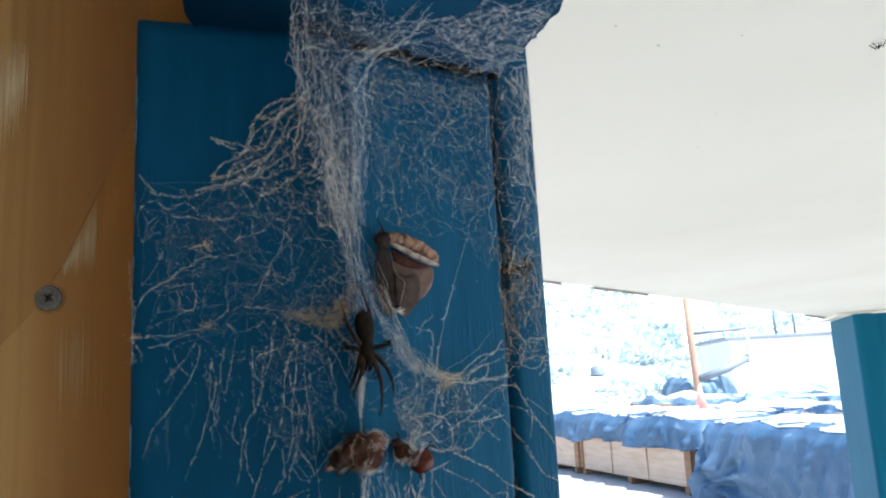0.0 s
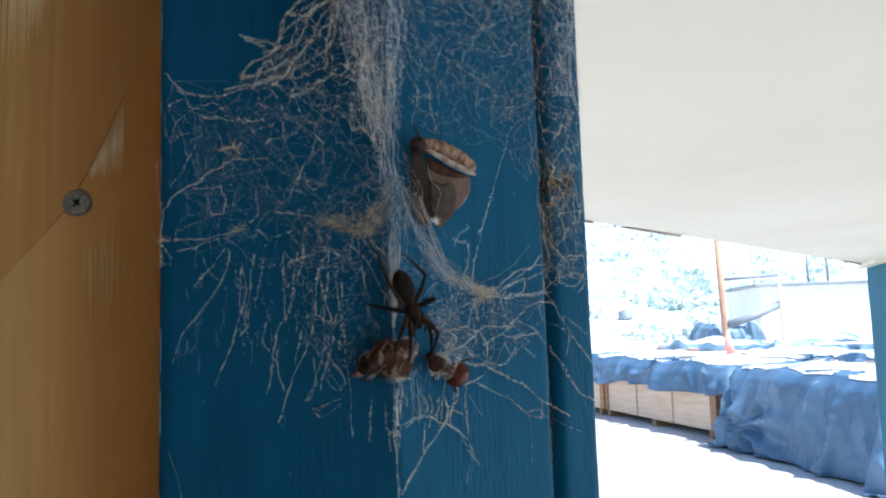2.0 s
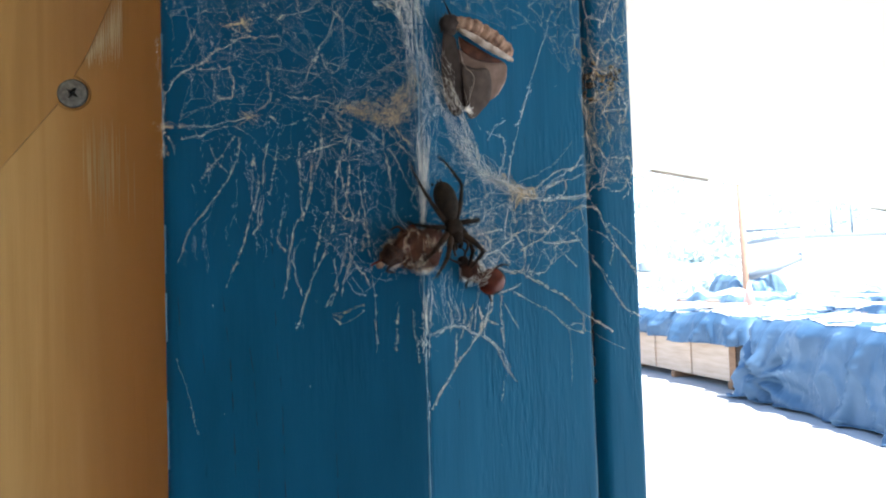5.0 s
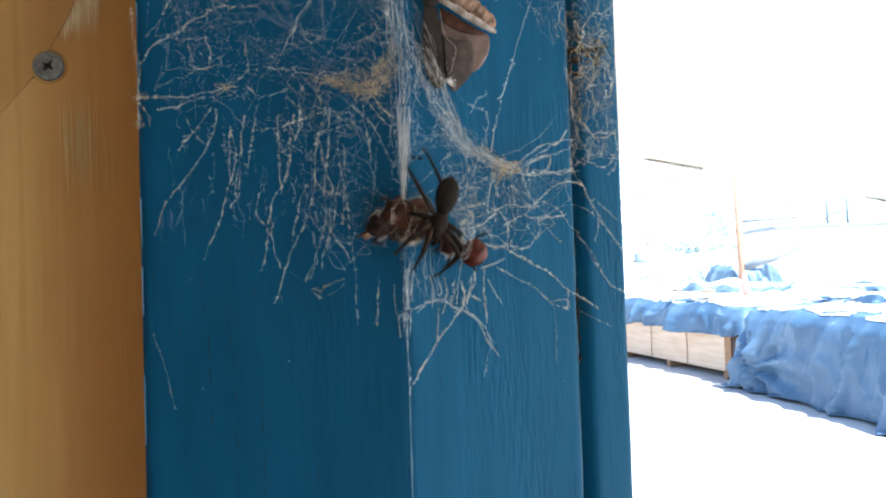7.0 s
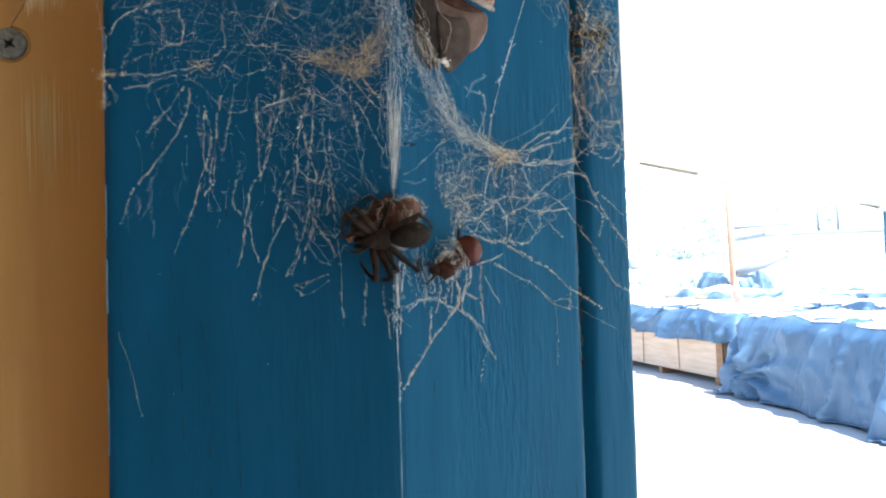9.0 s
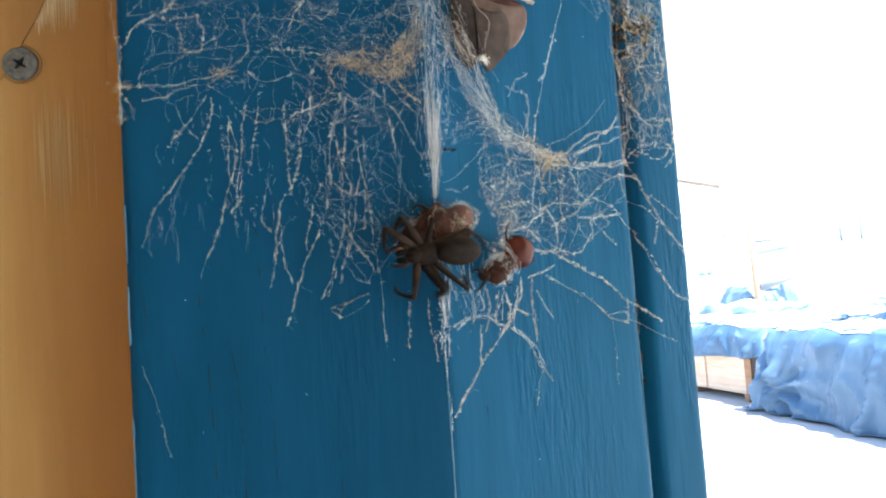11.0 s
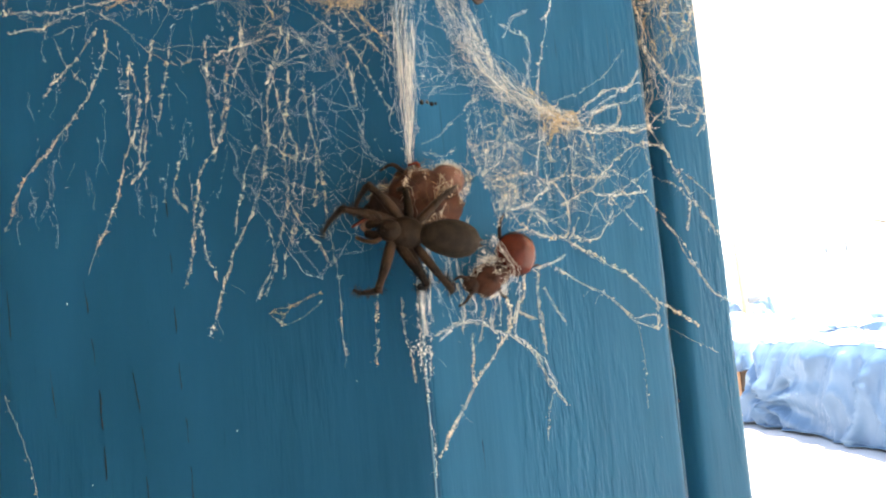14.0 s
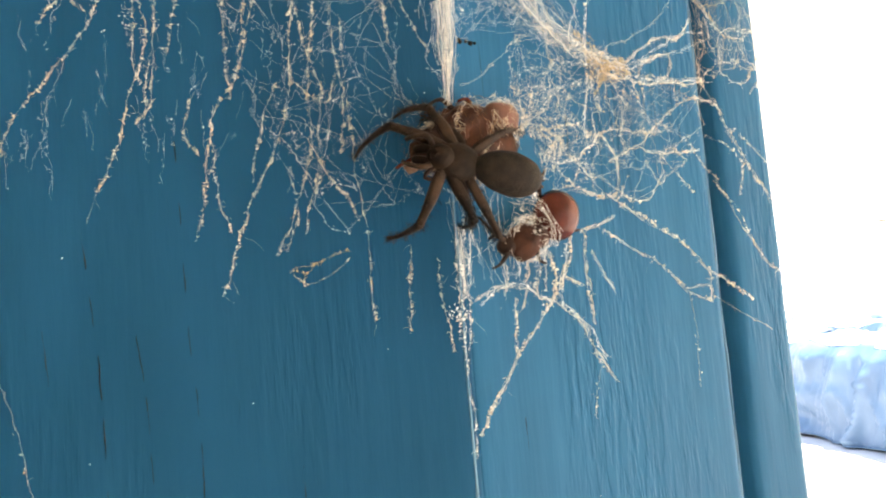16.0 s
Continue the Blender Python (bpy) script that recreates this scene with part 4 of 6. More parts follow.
for a, b in (((-18, 103, 30), (-14.5, 80, 7)), ((-14, 103, 26), (-13, 76, 6)), ((1, 94, 10), (0.5, 66, 4)), ((12, 103, 24), (1, 90, 9))):
    lacy(sk, [a, ((a[0] + b[0]) / 2 + 1.0, (a[1] + b[1]) / 2, (a[2] + b[2]) / 2.4), b], 0, 1.3, 5, 0.8, 0.2, 0.8, 0.6)
sk.done("edge_cable", SILK, web, "twisted silk along the edge of the sheet")

# radiating web under the head and over the joint
sk = Skein()
net(sk, [(7.2, -5.3), (2.5, 17.0), (8.5, 23.6), (18.8, 36.4), (33.7, 45.2), (48.0, 19.3), (50.5, 4.2), (28.8, -1.2), (11.4, -5.6)], 4.2, (98, 102.6), 1.3, 2, 0.3, 3, 0.8, 5, True)
net(sk, [(16.5, 14.6), (18.8, 36.4), (33.7, 45.2), (48.1, 20.7), (49.3, 7.2)], 3.6, (99, 102.6), 1.1, 2, 0.3, 3, 0.8, 51, True)
star = Vector((13.2, 100.5, 9.1))
for q in [(-0.3, 21.5), (8.5, 23.6), (8.2, 27.3), (19.7, 29.2), (31.9, 30.4), (47.4, 20.1), (44.8, 4.7), (30.4, 1.5), (16.6, -2.5), (8.7, -4.0)]:
    lacy(sk, [star, (star.x * 0.5 + q[0] * 0.5, 100, star.z * 0.5 + q[1] * 0.5), (q[0], 102, q[1])], 0, 1.0, 3, 0.8, 0.1, 1.2)
lacy(sk, [(-1, 84, 8), (2, 91, 9), (6, 97, star.z * 0.8), star], 0, 1.6, 6, 0.8, 0.1)
sk.done("head_net", SILK, web, "white web stretched under the frame head")
sk = Skein()
net(sk, [(50.9, 101.7), (66.5, 110.3), (67.3, 67.9), (67.6, 42.4), (66.8, 12.6), (51.3, 11.4), (49.9, 44.9)], 6.6, (-1.5, 1.8), 1.4, 2, 0.5, 2, 0.8, 6)
net(sk, [(51.3, 100.8), (66.3, 107.8), (66.4, 12.6), (52.6, 13)], 5.5, (0, 2.4), 0.7, 1, 0.4, 2, 0.8, 61)
lacy(sk, [(64.9, 109.1), (64.8, 92.1), (64.9, 73.2), (65.1, 51.2)], 1.2, 1.2, 4, 1.0, 0.2, 1.4)
lacy(sk, [(65.4, 103.8), (60.9, 82), (63.6, 67.5), (59.6, 50.8)], 1.5, 1.0, 3, 1.0, 0.2, 1.4)
sk.done("joint_net", SILK_DUST, web, "tangled web bridging the dark joint")
sk = Skein()
net(sk, [(58.7, 105.3), (66.6, 110.9), (66.8, 92.4), (63.8, 67.5), (56.4, 66.7)], 4.2, (0, 2.8), 1.2, 2, 0.3, 3, 1.0, 62)
for q in ([(65.5, 109.6), (65.1, 96), (64.8, 76.9), (64.9, 58.5)], [(61.8, 106.9), (63, 93.6), (63.1, 80.4)], [(65.9, 103.9), (61.8, 91.5), (61.9, 72.8), (64.3, 62.1)], [(54.8, 101.6), (59.2, 97.7), (64.7, 96.3)]):
    lacy(sk, q, 2.4, 1.4, 4, 1.0, 0.3, 1.0, 0.7)
sk.done("edge_net", SILK, web, "white web folded over the outer edge")
sk = Skein()
net(sk, [(48.8, 50), (66.6, 49.5), (66.1, 26.5), (50.8, 18)], 4.5, (0, 2.5), 1.1, 1, 0.4, 2, 1.0, 7)
for q in [(45.7, 47.2), (50.8, 46.2), (61.6, 47.3), (62, 37.6), (53.9, 29), (47.3, 24), (58.8, 39), (47.9, 33.3), (56.8, 24.5)]:
    lacy(sk, [(57, 37.2), q], 2.0, 1.2, 3, 1.0, 0.5, 1.2)
sk.done("joint_tuft", SILK_TAN, web, "tan dusty tuft of web on the joint")
sk = Skein()
net(sk, [(4.7, 91.3), (48.8, 98.5), (51, 66.1), (38.7, 54.4), (24.8, 59.7), (11.6, 61.5), (3.9, 71.7)], 3.6, (0.4, 2.0), 0.8, 1, 0.3, 2, 1.3, 8)
net(sk, [(5.8, 96.5), (50.1, 100.6), (50.3, 89.5), (5.4, 84.9)], 3.0, (0.4, 3), 0.9, 1, 0.4, 2, 1.3, 81)
for q in [(22.5, 88), (25.9, 78.4), (34.5, 84.1), (41.2, 87.9), (32.7, 88.2), (14.4, 80.7), (36.1, 76.4), (22.5, 71.1)]:
    lacy(sk, [(30.2, 82.1), q], 1.2, 1.0, 3, 1.0, 0.5, 1.0)
net(sk, [(4, 96), (49, 98), (49.5, 56), (44, 40), (34, 52), (22, 47), (8, 52), (3, 66)], 5.2, (0.4, 2.0), 0.65, 1, 0.5, 2, 0.9, 82)
for q in ([(5, 66), (8, 60), (6, 52)], [(12, 63), (12.6, 57), (13.4, 51)], [(37, 52), (41, 57), (47, 60)], [(49.4, 64), (46, 58), (46.6, 48), (49, 40)], [(49.6, 44), (47.4, 36), (49.4, 28)], [(16, 74), (14, 66), (15, 58)], [(30, 68), (27, 62), (28, 56)]):
    lacy(sk, q, 1.4, 0.9, 2, 0.7, 0.5, 0.9, 0.4)
sk.done("upper_net", SILK_OLD, web, "dusty web on the right face")

# left side
sk = Skein()
net(sk, [(-11.3, 85.6), (-4.9, 71), (-2.7, 46.5), (-9.9, 49.4), (-22.7, 56.8), (-34.5, 58.8), (-26.7, 71.7)], 3.4, (0.8, 3), 1.1, 1, 0.4, 3, 1.3, 9)
for q in ([(-35.8, 60.2), (-34, 64.7), (-28.9, 68.6), (-22.4, 75.7), (-12, 85.6)], [(-39.9, 58), (-29.6, 60.8), (-22.6, 64.3), (-15.3, 69.8), (-11.4, 80.9)], [(-35.1, 61), (-26.8, 64.2), (-18.2, 72), (-12.2, 78.5)],
          [(-28.2, 59.6), (-22.6, 65.8), (-16.7, 75.2), (-12.8, 83.2)], [(-22.4, 77.3), (-24.6, 77.9), (-20.9, 79.6), (-13.5, 85.5)], [(-24.1, 56.7), (-18.4, 59.8), (-12.5, 64.5)], [(-35.8, 72.1), (-29.6, 70.8), (-26.8, 68.7)]):
    lacy(sk, q, 2.0, 1.2, 4, 1.4, 0.6, 1.2, 0.9)
for q in ([(-12.7, 83.4), (-19.1, 82.4), (-24.8, 77.3), (-27, 70.1)], [(-24.8, 77.3), (-19.7, 77.5), (-18.5, 80)], [(-12.7, 83.4), (-18.6, 77.6), (-22.6, 69.6), (-26.5, 68.9), (-30.9, 67)], [(-12.7, 83.4), (-14.7, 71.7), (-15.4, 64.5)], [(-35.2, 70.9), (-32.5, 69.6), (-29.8, 68.8)]):
    lacy(sk, q, 3.0, 1.5, 5, 0.8, 0.5, 0.7, 0.9)
sk.done("side_net", SILK_OLD, web, "dusty lobe of web reaching over the left face")
sk = Skein()
net(sk, [(-45.8, 54.2), (-22.7, 56), (-4.2, 45), (-1.8, 25.8), (-18.9, 26.2), (-35.2, 32.3), (-51.9, 21.8), (-52, 27.1)], 9, (0.4, 1.6), 0.55, 1, 0.4, 1, 0.6, 10)
net(sk, [(-9.7, 58.5), (2.5, 58.9), (2.7, 19.9), (-5.1, 13), (-21.8, 15.2), (-27.1, 26.5), (-10.2, 37.6)], 5.5, (0.4, 2.0), 0.7, 1, 0.08, 2, 0.7, 101)
for q in ([(-50.4, 57.8), (-45.4, 56.5), (-39.2, 57.6), (-32.8, 59.6), (-22.4, 62.4), (-17, 64.7)], [(-52.8, 61.7), (-49.7, 58.5), (-46.7, 56.7)], [(-44.9, 51.5), (-40.6, 51), (-31.7, 51.3), (-29.7, 52.7)], [(-53.1, 29.3), (-49.5, 33.2), (-43.3, 37.8), (-38.2, 41.2)],
          [(-40.2, 35.2), (-39.4, 32), (-40.3, 28.7), (-42.2, 28.3)], [(-46.4, 34.5), (-43.3, 34.5), (-40.2, 34.8)], [(-43.9, 33.2), (-43.1, 29.4), (-41.6, 28.1)], [(-16.8, 49), (-18.9, 44.3), (-21.7, 38.2), (-25.1, 32.1)], [(-21, 38.8), (-20.4, 35.5), (-18.9, 34.2), (-17.3, 35.6)],
          [(-32.7, 34.7), (-32.1, 29.4), (-34.7, 25.5), (-38.5, 24.8)], [(-54.4, 22.3), (-48.4, 22.3), (-41, 22.9), (-37.3, 24.2)], [(-50.2, 19.7), (-46, 21), (-41, 22.3)], [(-30.5, 45.3), (-25.3, 47.4), (-21.4, 50.3)], [(-25.9, 50.8), (-25.4, 46.8)],
          [(-37.6, 41.8), (-35.1, 41.2), (-29.3, 42)], [(-28.3, 28.8), (-23.2, 28.4), (-18, 27.5)], [(-54.4, 22.9), (-52, 19.7), (-51.5, 16.6)], [(-54.8, 40.8), (-54.1, 31.8), (-53.5, 21.7), (-54.2, 16)]):
    lacy(sk, q, 1.0, 1.15, 2, 1.0, 0.6, 0.8, 0.5)
net(sk, [(-49.1, 54.9), (-21.3, 55.3), (-4.2, 45), (-2.2, 14.3), (-27.2, 15.4), (-48.7, 19)], 9.0, (0.3, 1.6), 0.55, 1, 0.5, 1, 0.6, 103)
net(sk, [(-52.8, 61.7), (-17, 64.7), (-12.1, 49.9), (-15.2, 34.9), (-30.7, 38.7), (-51.9, 30.6)], 8.0, (0.3, 1.6), 0.6, 1, 0.6, 2, 0.7, 104)
sk.done("wandering_threads", SILK_OLD, web, "dusty threads wandering over the left face")
sk = Skein()
for c, r, n in (((-37.5, 44.5), 3.2, 16), ((-36.6, 24.2), 2.6, 12), ((-53.8, 22.3), 2.2, 12), ((-53.9, 17.2), 1.6, 8), ((-34, 61.9), 2.0, 10)):
    for _ in range(n):
        a = random.uniform(0, 6.28)
        lacy(sk, [c, (c[0] + r * math.cos(a) * random.uniform(0.4, 1.3), c[1] + 0.6 * r * math.sin(a))], 1.0, 0.9, 2, 1.0, 0.8, 0.6)
sk.done("dust_tuft", SILK_TAN, web, "tan tufts of dusty web")

# tan webbed sheet beside the arris
sk = Skein()
bundle(sk, [((-20, 27.5, 1.6), (-18, 25.5, 1.6)), ((-12.4, 26.6, 2.4), (-12, 24.4, 2)), ((-7, 26.6, 3), (-6.5, 23.0, 2.4)), ((-3.8, 31, 3), (-3, 25, 3)), ((-2.5, 38, 3), (-1.5, 34, 3))], 34, 4.0, 0.9, 0.6)
net(sk, [(-17, 27.2), (-11.4, 28.6), (-6.3, 28.4), (-3.4, 33), (-2.2, 24.6), (-6.4, 22.4), (-11.4, 23.6)], 1.8, (1.4, 3.0), 1.1, 1, 0.8, 2, 0.8, 15)
for q in ([(-11.3, 31.0), (-12, 28.1), (-10.8, 25.8)], [(-7, 24.6), (-4.4, 20.8), (-1.8, 18.2)], [(-16.4, 26.2), (-17.4, 24.0), (-17.2, 21.6)]):
    lacy(sk, q, 2.0, 1.1, 3, 0.8, 0.5, 0.8, 0.5)
sk.done("tan_sheet", SILK_TAN, web, "tan webbed sheet of old silk")

# silk down the arris, past the catch, to the lowest anchor
sk = Skein()
CORD = [((-3.4, 43.7), (1.9, 44.3)), ((-3.4, 33.9), (1.8, 34.4)), ((-3.4, 19.4), (0.7, 19.6)), ((-3.2, 8.4), (-0.9, 8.4)), ((-2.3, 0), (-0, -0))]
bundle(sk, [((*a, 4.0), (*b, 4.0)) for a, b in CORD], 10, 2.4, 0.8, 0.4)
CORD = [((-1.9, 30.7), (1.2, 31.2)), ((-1.5, 20.4), (0.7, 20.6)), ((-1.3, 9.1), (-0.1, 9.1)), ((-1.2, -0.2), (-0.9, -0.2))]
bundle(sk, [((*a, 3.5), (*b, 4.0)) for a, b in CORD], 16, 1.0, 0.9, 0.2)
bundle(sk, [((*a, 3.5), (*b, 4.0)) for a, b in CORD[1:]], 60, 0.6, 1.05, 0.1)
sk.done("silk_cord", SILK, web, "white cord of silk running down the arris")
sk = Skein()
for q in ([(0.5, -12.9), (-0, -19.2), (-0.5, -25.3), (-0.4, -33.9), (-0.4, -41.2)], [(1.3, -13.1), (0.5, -20.5), (-0.1, -29)], [(-0.9, -14.3), (-0.9, -21.6), (-1.3, -27.7)]):
    beaded(sk, q, 2.0, 0.9)
bundle(sk, [((*a, 3.0), (*b, 3.0)) for a, b in (((-0.8, -14), (0, -14)), ((-0.7, -18.4), (-0.6, -18.5)), ((-0.5, -23.4), (-0.6, -23.5)))], 22, 0.5, 1.0, 0.15)
bundle(sk, [((-2, -9, 2.5), (9, -8, 3)), ((-1, -15, 2), (9, -15, 2)), ((0.5, -22, 1.5), (9, -23, 1.5))], 26, 1.6, 1.0, 0.3)
clot = (-1, -24.6)
for _ in range(60):
    p = Vector((clot[0] + random.gauss(0, 0.5), clot[1] + random.gauss(0, 0.7), 2.0 + random.gauss(0, 0.3)))
    sk.crumb(on_post(*p), 0.001 * random.uniform(0.05, 0.15))
for q in ([(1.7, -23.7), (4.7, -21.9), (7.9, -21.4), (11, -22.9), (14.2, -24.2)], [(14.2, -24.2), (15.6, -25), (19.3, -28), (21.4, -32)], [(13.6, -13.3), (12.7, -18.5), (12, -22.2)], [(16.2, -16.3), (14.6, -20.9), (14.2, -24.2)], [(7.1, -16.2), (7.7, -19.1), (7.1, -20.5)]):
    lacy(sk, q, 2.0, 1.2, 3, 1.0, 0.5, 0.6, 0.5)
sk.done("arris_thread", SILK, web, "woolly thread lying on the arris")

# film of fine silk from the arris to the moth and on to the joint
sk = Skein()
FILM = [((-1.7, 40.4), (2.7, 44.8)), ((0.8, 33.3), (6.6, 33.5)), ((4.8, 25.1), (9.9, 21.8)), ((11.2, 15.6), (15.7, 14)), ((18.7, 10.3), (23.6, 10.5)), ((26.8, 8.7), (29.4, 10.2))]
bundle(sk, [((*a, 3), (*b, 3)) for a, b in FILM], 34, 4.4, 0.7, 0.6)
net(sk, [(-0.9, 42), (4.3, 34), (10.5, 20.8), (17.9, 12.3), (5.7, 12.9), (-0.2, 7.6)], 3.6, (1, 4), 0.6, 1, 0.05, 3, 0.8, 11)
for q in ([(5.6, 34.7), (11.8, 19.4), (17.8, 12.9), (27.5, 9.4), (38.1, 11.7), (49.9, 16.2)], [(49.9, 16.2), (48.1, 27.3), (46.6, 34.3)], [(27.5, 9.4), (22.3, 4.9), (20.5, 0.2)], [(24.8, 24.4), (28.4, 30.9), (30.3, 33.8)]):
    lacy(sk, q, 3.0, 1.0, 3, 1.2, 0.2, 0.9, 0.7)
for q in ([(22.2, 10.9), (23.1, 16.9), (27.5, 29.4), (36.3, 50.7)], [(20.4, -1.7), (21.6, 4.9), (23.1, 16.9)]):
    lacy(sk, q, 3.0, 1.3, 2, 0.25, 0.1, 0.3, 0.3)
for q in ([(27.4, 8.6), (35.6, 11.4), (43.9, 15.9), (48.8, 16.7)], [(27.3, 7.8), (37.5, 8.5), (49.3, 9.1)], [(19.8, 11.9), (22.2, 21.3), (16.5, 22.8)], [(22.4, 26.1), (19.4, 24.4), (17.4, 21.2)], [(7.7, 31.8), (12.7, 21.1), (18, 13.4), (27.4, 8.6)], [(6.1, 36.3), (12.7, 19.6), (19.7, 10.3), (29.3, 7)]):
    lacy(sk, q, 2.5, 1.0, 3, 1.4, 0.3, 0.9, 0.7)
sk.done("silk_film", SILK, web, "filmy silk between the moth and the joint")
sk = Skein()
for q in [(21.1, 13.1), (30, 10.3), (31.4, 8.4), (24.7, 6.7), (24, 5), (22.6, 10.4)]:
    for _ in range(3):
        lacy(sk, [(26.6, 8.6), q], 2.5, 1.0, 2, 1.0, 0.4, 1.2)
net(sk, [(23.4, 10.2), (26.4, 10.6), (30.2, 10.6), (31.6, 8.6), (27.6, 6.6), (23.2, 6.8)], 1.3, (1.5, 3.2), 1.0, 2, 0.5, 3, 0.9, 111)
for q in ([(26.3, 8.5), (23.8, 9.8), (21.4, 11.2), (19.0, 11.6), (14.9, 13.2), (11.6, 16.0), (8.9, 19.0)], [(26.3, 8.8), (22.4, 10.6), (18.6, 12.4), (14.2, 16.0), (10.4, 21.0)]):
    for _ in range(3):
        lacy(sk, q, 2.4, 0.7, 2, 1.0, 0.15, 2.6, 1.4)
sk.done("knot_tuft", SILK_TAN, web, "tan knot where threads cross")

# net round the catch: branches that leave the knot, cross the face and reach over the joint
sk = Skein()
BRANCHES = (
    [(26.3, 8.5), (29.9, 10.1), (35.2, 12.6), (40.0, 15.3), (43.1, 15.2), (46.8, 19.2)], [(26.3, 8.5), (33.1, 7.7), (38.9, 7.9), (48.1, 9.1)], [(37.2, 11.5), (40.4, 12.7), (40.8, 10.1), (39, 8.1)],
    [(33.5, 8), (34.1, 10.1), (37.3, 11.8)], [(24.4, -0.8), (26.6, -4.3), (26.9, -7.2), (26.2, -9.8)], [(24.4, -0.8), (19.6, -4.2), (15.8, -5.3)], [(25.6, -12.4), (22.8, -13.8), (18.9, -14.7)])
for q in BRANCHES:
    lacy(sk, q, 2.0, 1.6, 4, 1.0, 0.5, 0.8, 0.55)
for q in ([(47.7, 6.4), (43.9, 5.5), (38.9, 3), (36.4, 1), (32, -0.3), (27.9, 0.4), (24.4, -0.8), (20.7, 0.1), (16.4, -0.5), (12.7, -1.4)], [(36.4, 1), (32.4, -2), (26.2, -4.8)], [(32.4, -2.3), (37.3, -3), (45.5, -2)],
          [(37, -5.3), (35.1, -8.3), (31.2, -10.4), (27.3, -9.5)], [(16.3, -1.2), (17.9, -2.9), (16.4, -5.7), (18.5, -7.7), (22.1, -9.2), (26.2, -9.8)]):
    lacy(sk, q, 1.8, 1.5, 3, 0.9, 0.6, 0.7, 0.45)
for q in ([(38.7, 1.4), (43.7, -0.8), (46.4, -3.8), (49.7, -6.6)], [(37.3, -3.2), (39.9, -5.7), (43.7, -8.6)], [(19.6, -4.2), (22.9, -7.8)], [(26.2, -9.8), (28.4, -8.2), (29.6, -6.6)]):
    beaded(sk, q, 1.6, 1.0)
for q in ([(26, 11.6), (31.1, 13.8), (37.3, 17), (42.5, 21.8)], [(21, 12.9), (21.1, 15.7), (20.7, 18.1)], [(26.3, 8.5), (26.6, 3.4), (27.9, 0.4)], [(26.3, 8.5), (28.5, 4.6), (28.6, 0.7)], [(19, 11.1), (17.7, 5.8), (16, -0.7), (15.2, -5.8)], [(10.7, 6.4), (16.1, 7.5), (21.4, 5.8), (26.3, 8.5)],
          [(12.1, 3), (17, 4.8), (22.8, 6.4)], [(1.1, 3.6), (3.5, 4.8), (11.3, 11.3)], [(1.2, 2.4), (4.3, 2.3), (6.6, 3.3)], [(11.4, 2), (16.4, -0.5)], [(18.3, -4.7), (20.9, -3.7), (23.6, -2.1)], [(26.3, 8.5), (32.5, 3.4), (36.4, 1)], [(30.2, 7.2), (27.3, 0.6), (24.4, -0.8)], [(33.5, 8), (33.9, 3.6), (32, -0.3)]):
    lacy(sk, q, 2.4, 0.8, 2, 0.5, 0.15, 0.5, 0.35)
net(sk, [(9, 11), (22.5, 8), (40, 6), (36, 1), (26, -8), (14, -6), (8, 1)], 3.5, (1.0, 3.6), 0.55, 1, 0.15, 2, 0.6, 12)
net(sk, [(12, 16), (26.5, 9.5), (47, 9), (46, 0), (36, -9), (24, -12), (12, -8), (9, 4)], 5.2, (1.0, 4.0), 0.85, 2, 0.4, 2, 0.9, 121)
net(sk, [(7, 5), (13, 5.5), (17, 0), (16.5, -6), (11.5, -8.5), (8.6, -3)], 2.4, (2.0, 6.5), 0.8, 1, 0.3, 3, 0.9, 122)
sk.done("catch_net", SILK_DUST, web, "woolly white net round the wrapped insects")
sk = Skein()
for q in ([(54.2, 13.1), (53.9, 16.4), (57.9, 19.8), (64.3, 19.6)], [(48.2, 9.7), (54.2, 13.1), (60.6, 14.4), (63.8, 11.9), (61.4, 8.8)], [(49.4, 14.7), (48.5, 11.9), (48.4, 8.6)], [(52, 22), (50, 16), (49, 10), (51.6, 5.8)]):
    lacy(sk, q, 1.4, 1.1, 2, 1.0, 0.5, 0.8, 0.5)
for q in ([(54.1, 2.6), (59, 0.2), (63.9, -2.9)], [(48.8, 0.6), (54.4, -0.7), (57.5, -3.3)], [(57.4, -3.8), (56.2, -8.3)]):
    beaded(sk, q, 1.2, 0.9)
sk.done("strip_threads", SILK_DUST, web, "dusty threads crossing the dark joint")
for q, w in (([(47.7, 6.4), (52.1, 5.7), (54.8, 1.5), (57.6, -2.7), (60.7, -5.3), (65.2, -11.1), (68.4, -14)], 1.2), ([(49.4, -6.8), (52.9, -10), (54.9, -13.2), (57.4, -16.4), (60.3, -19.7), (66.4, -22.3)], 1.15), ([(24.1, -14.4), (33, -18.6), (37.3, -21.3), (40.1, -23.6), (45.7, -25.5)], 0.95),
             ([(40.2, -23.3), (44.4, -22.9), (46.2, -24.9)], 0.9), ([(26.2, -9.8), (30.4, -11.9), (35.1, -14.2), (41.1, -17.1), (45.6, -20.5), (50.5, -22.9), (55.5, -25.4)], 1.3), ([(45.6, -20.5), (45.3, -24.9)], 0.9)):
    sk = Skein()
    beaded(sk, q, 1.4, w)
    lacy(sk, q, 1.4, 0.9, 2, 0.6, 0.5, 0.5, 0.3)
    sk.done("anchor_thread", SILK_DUST, web)
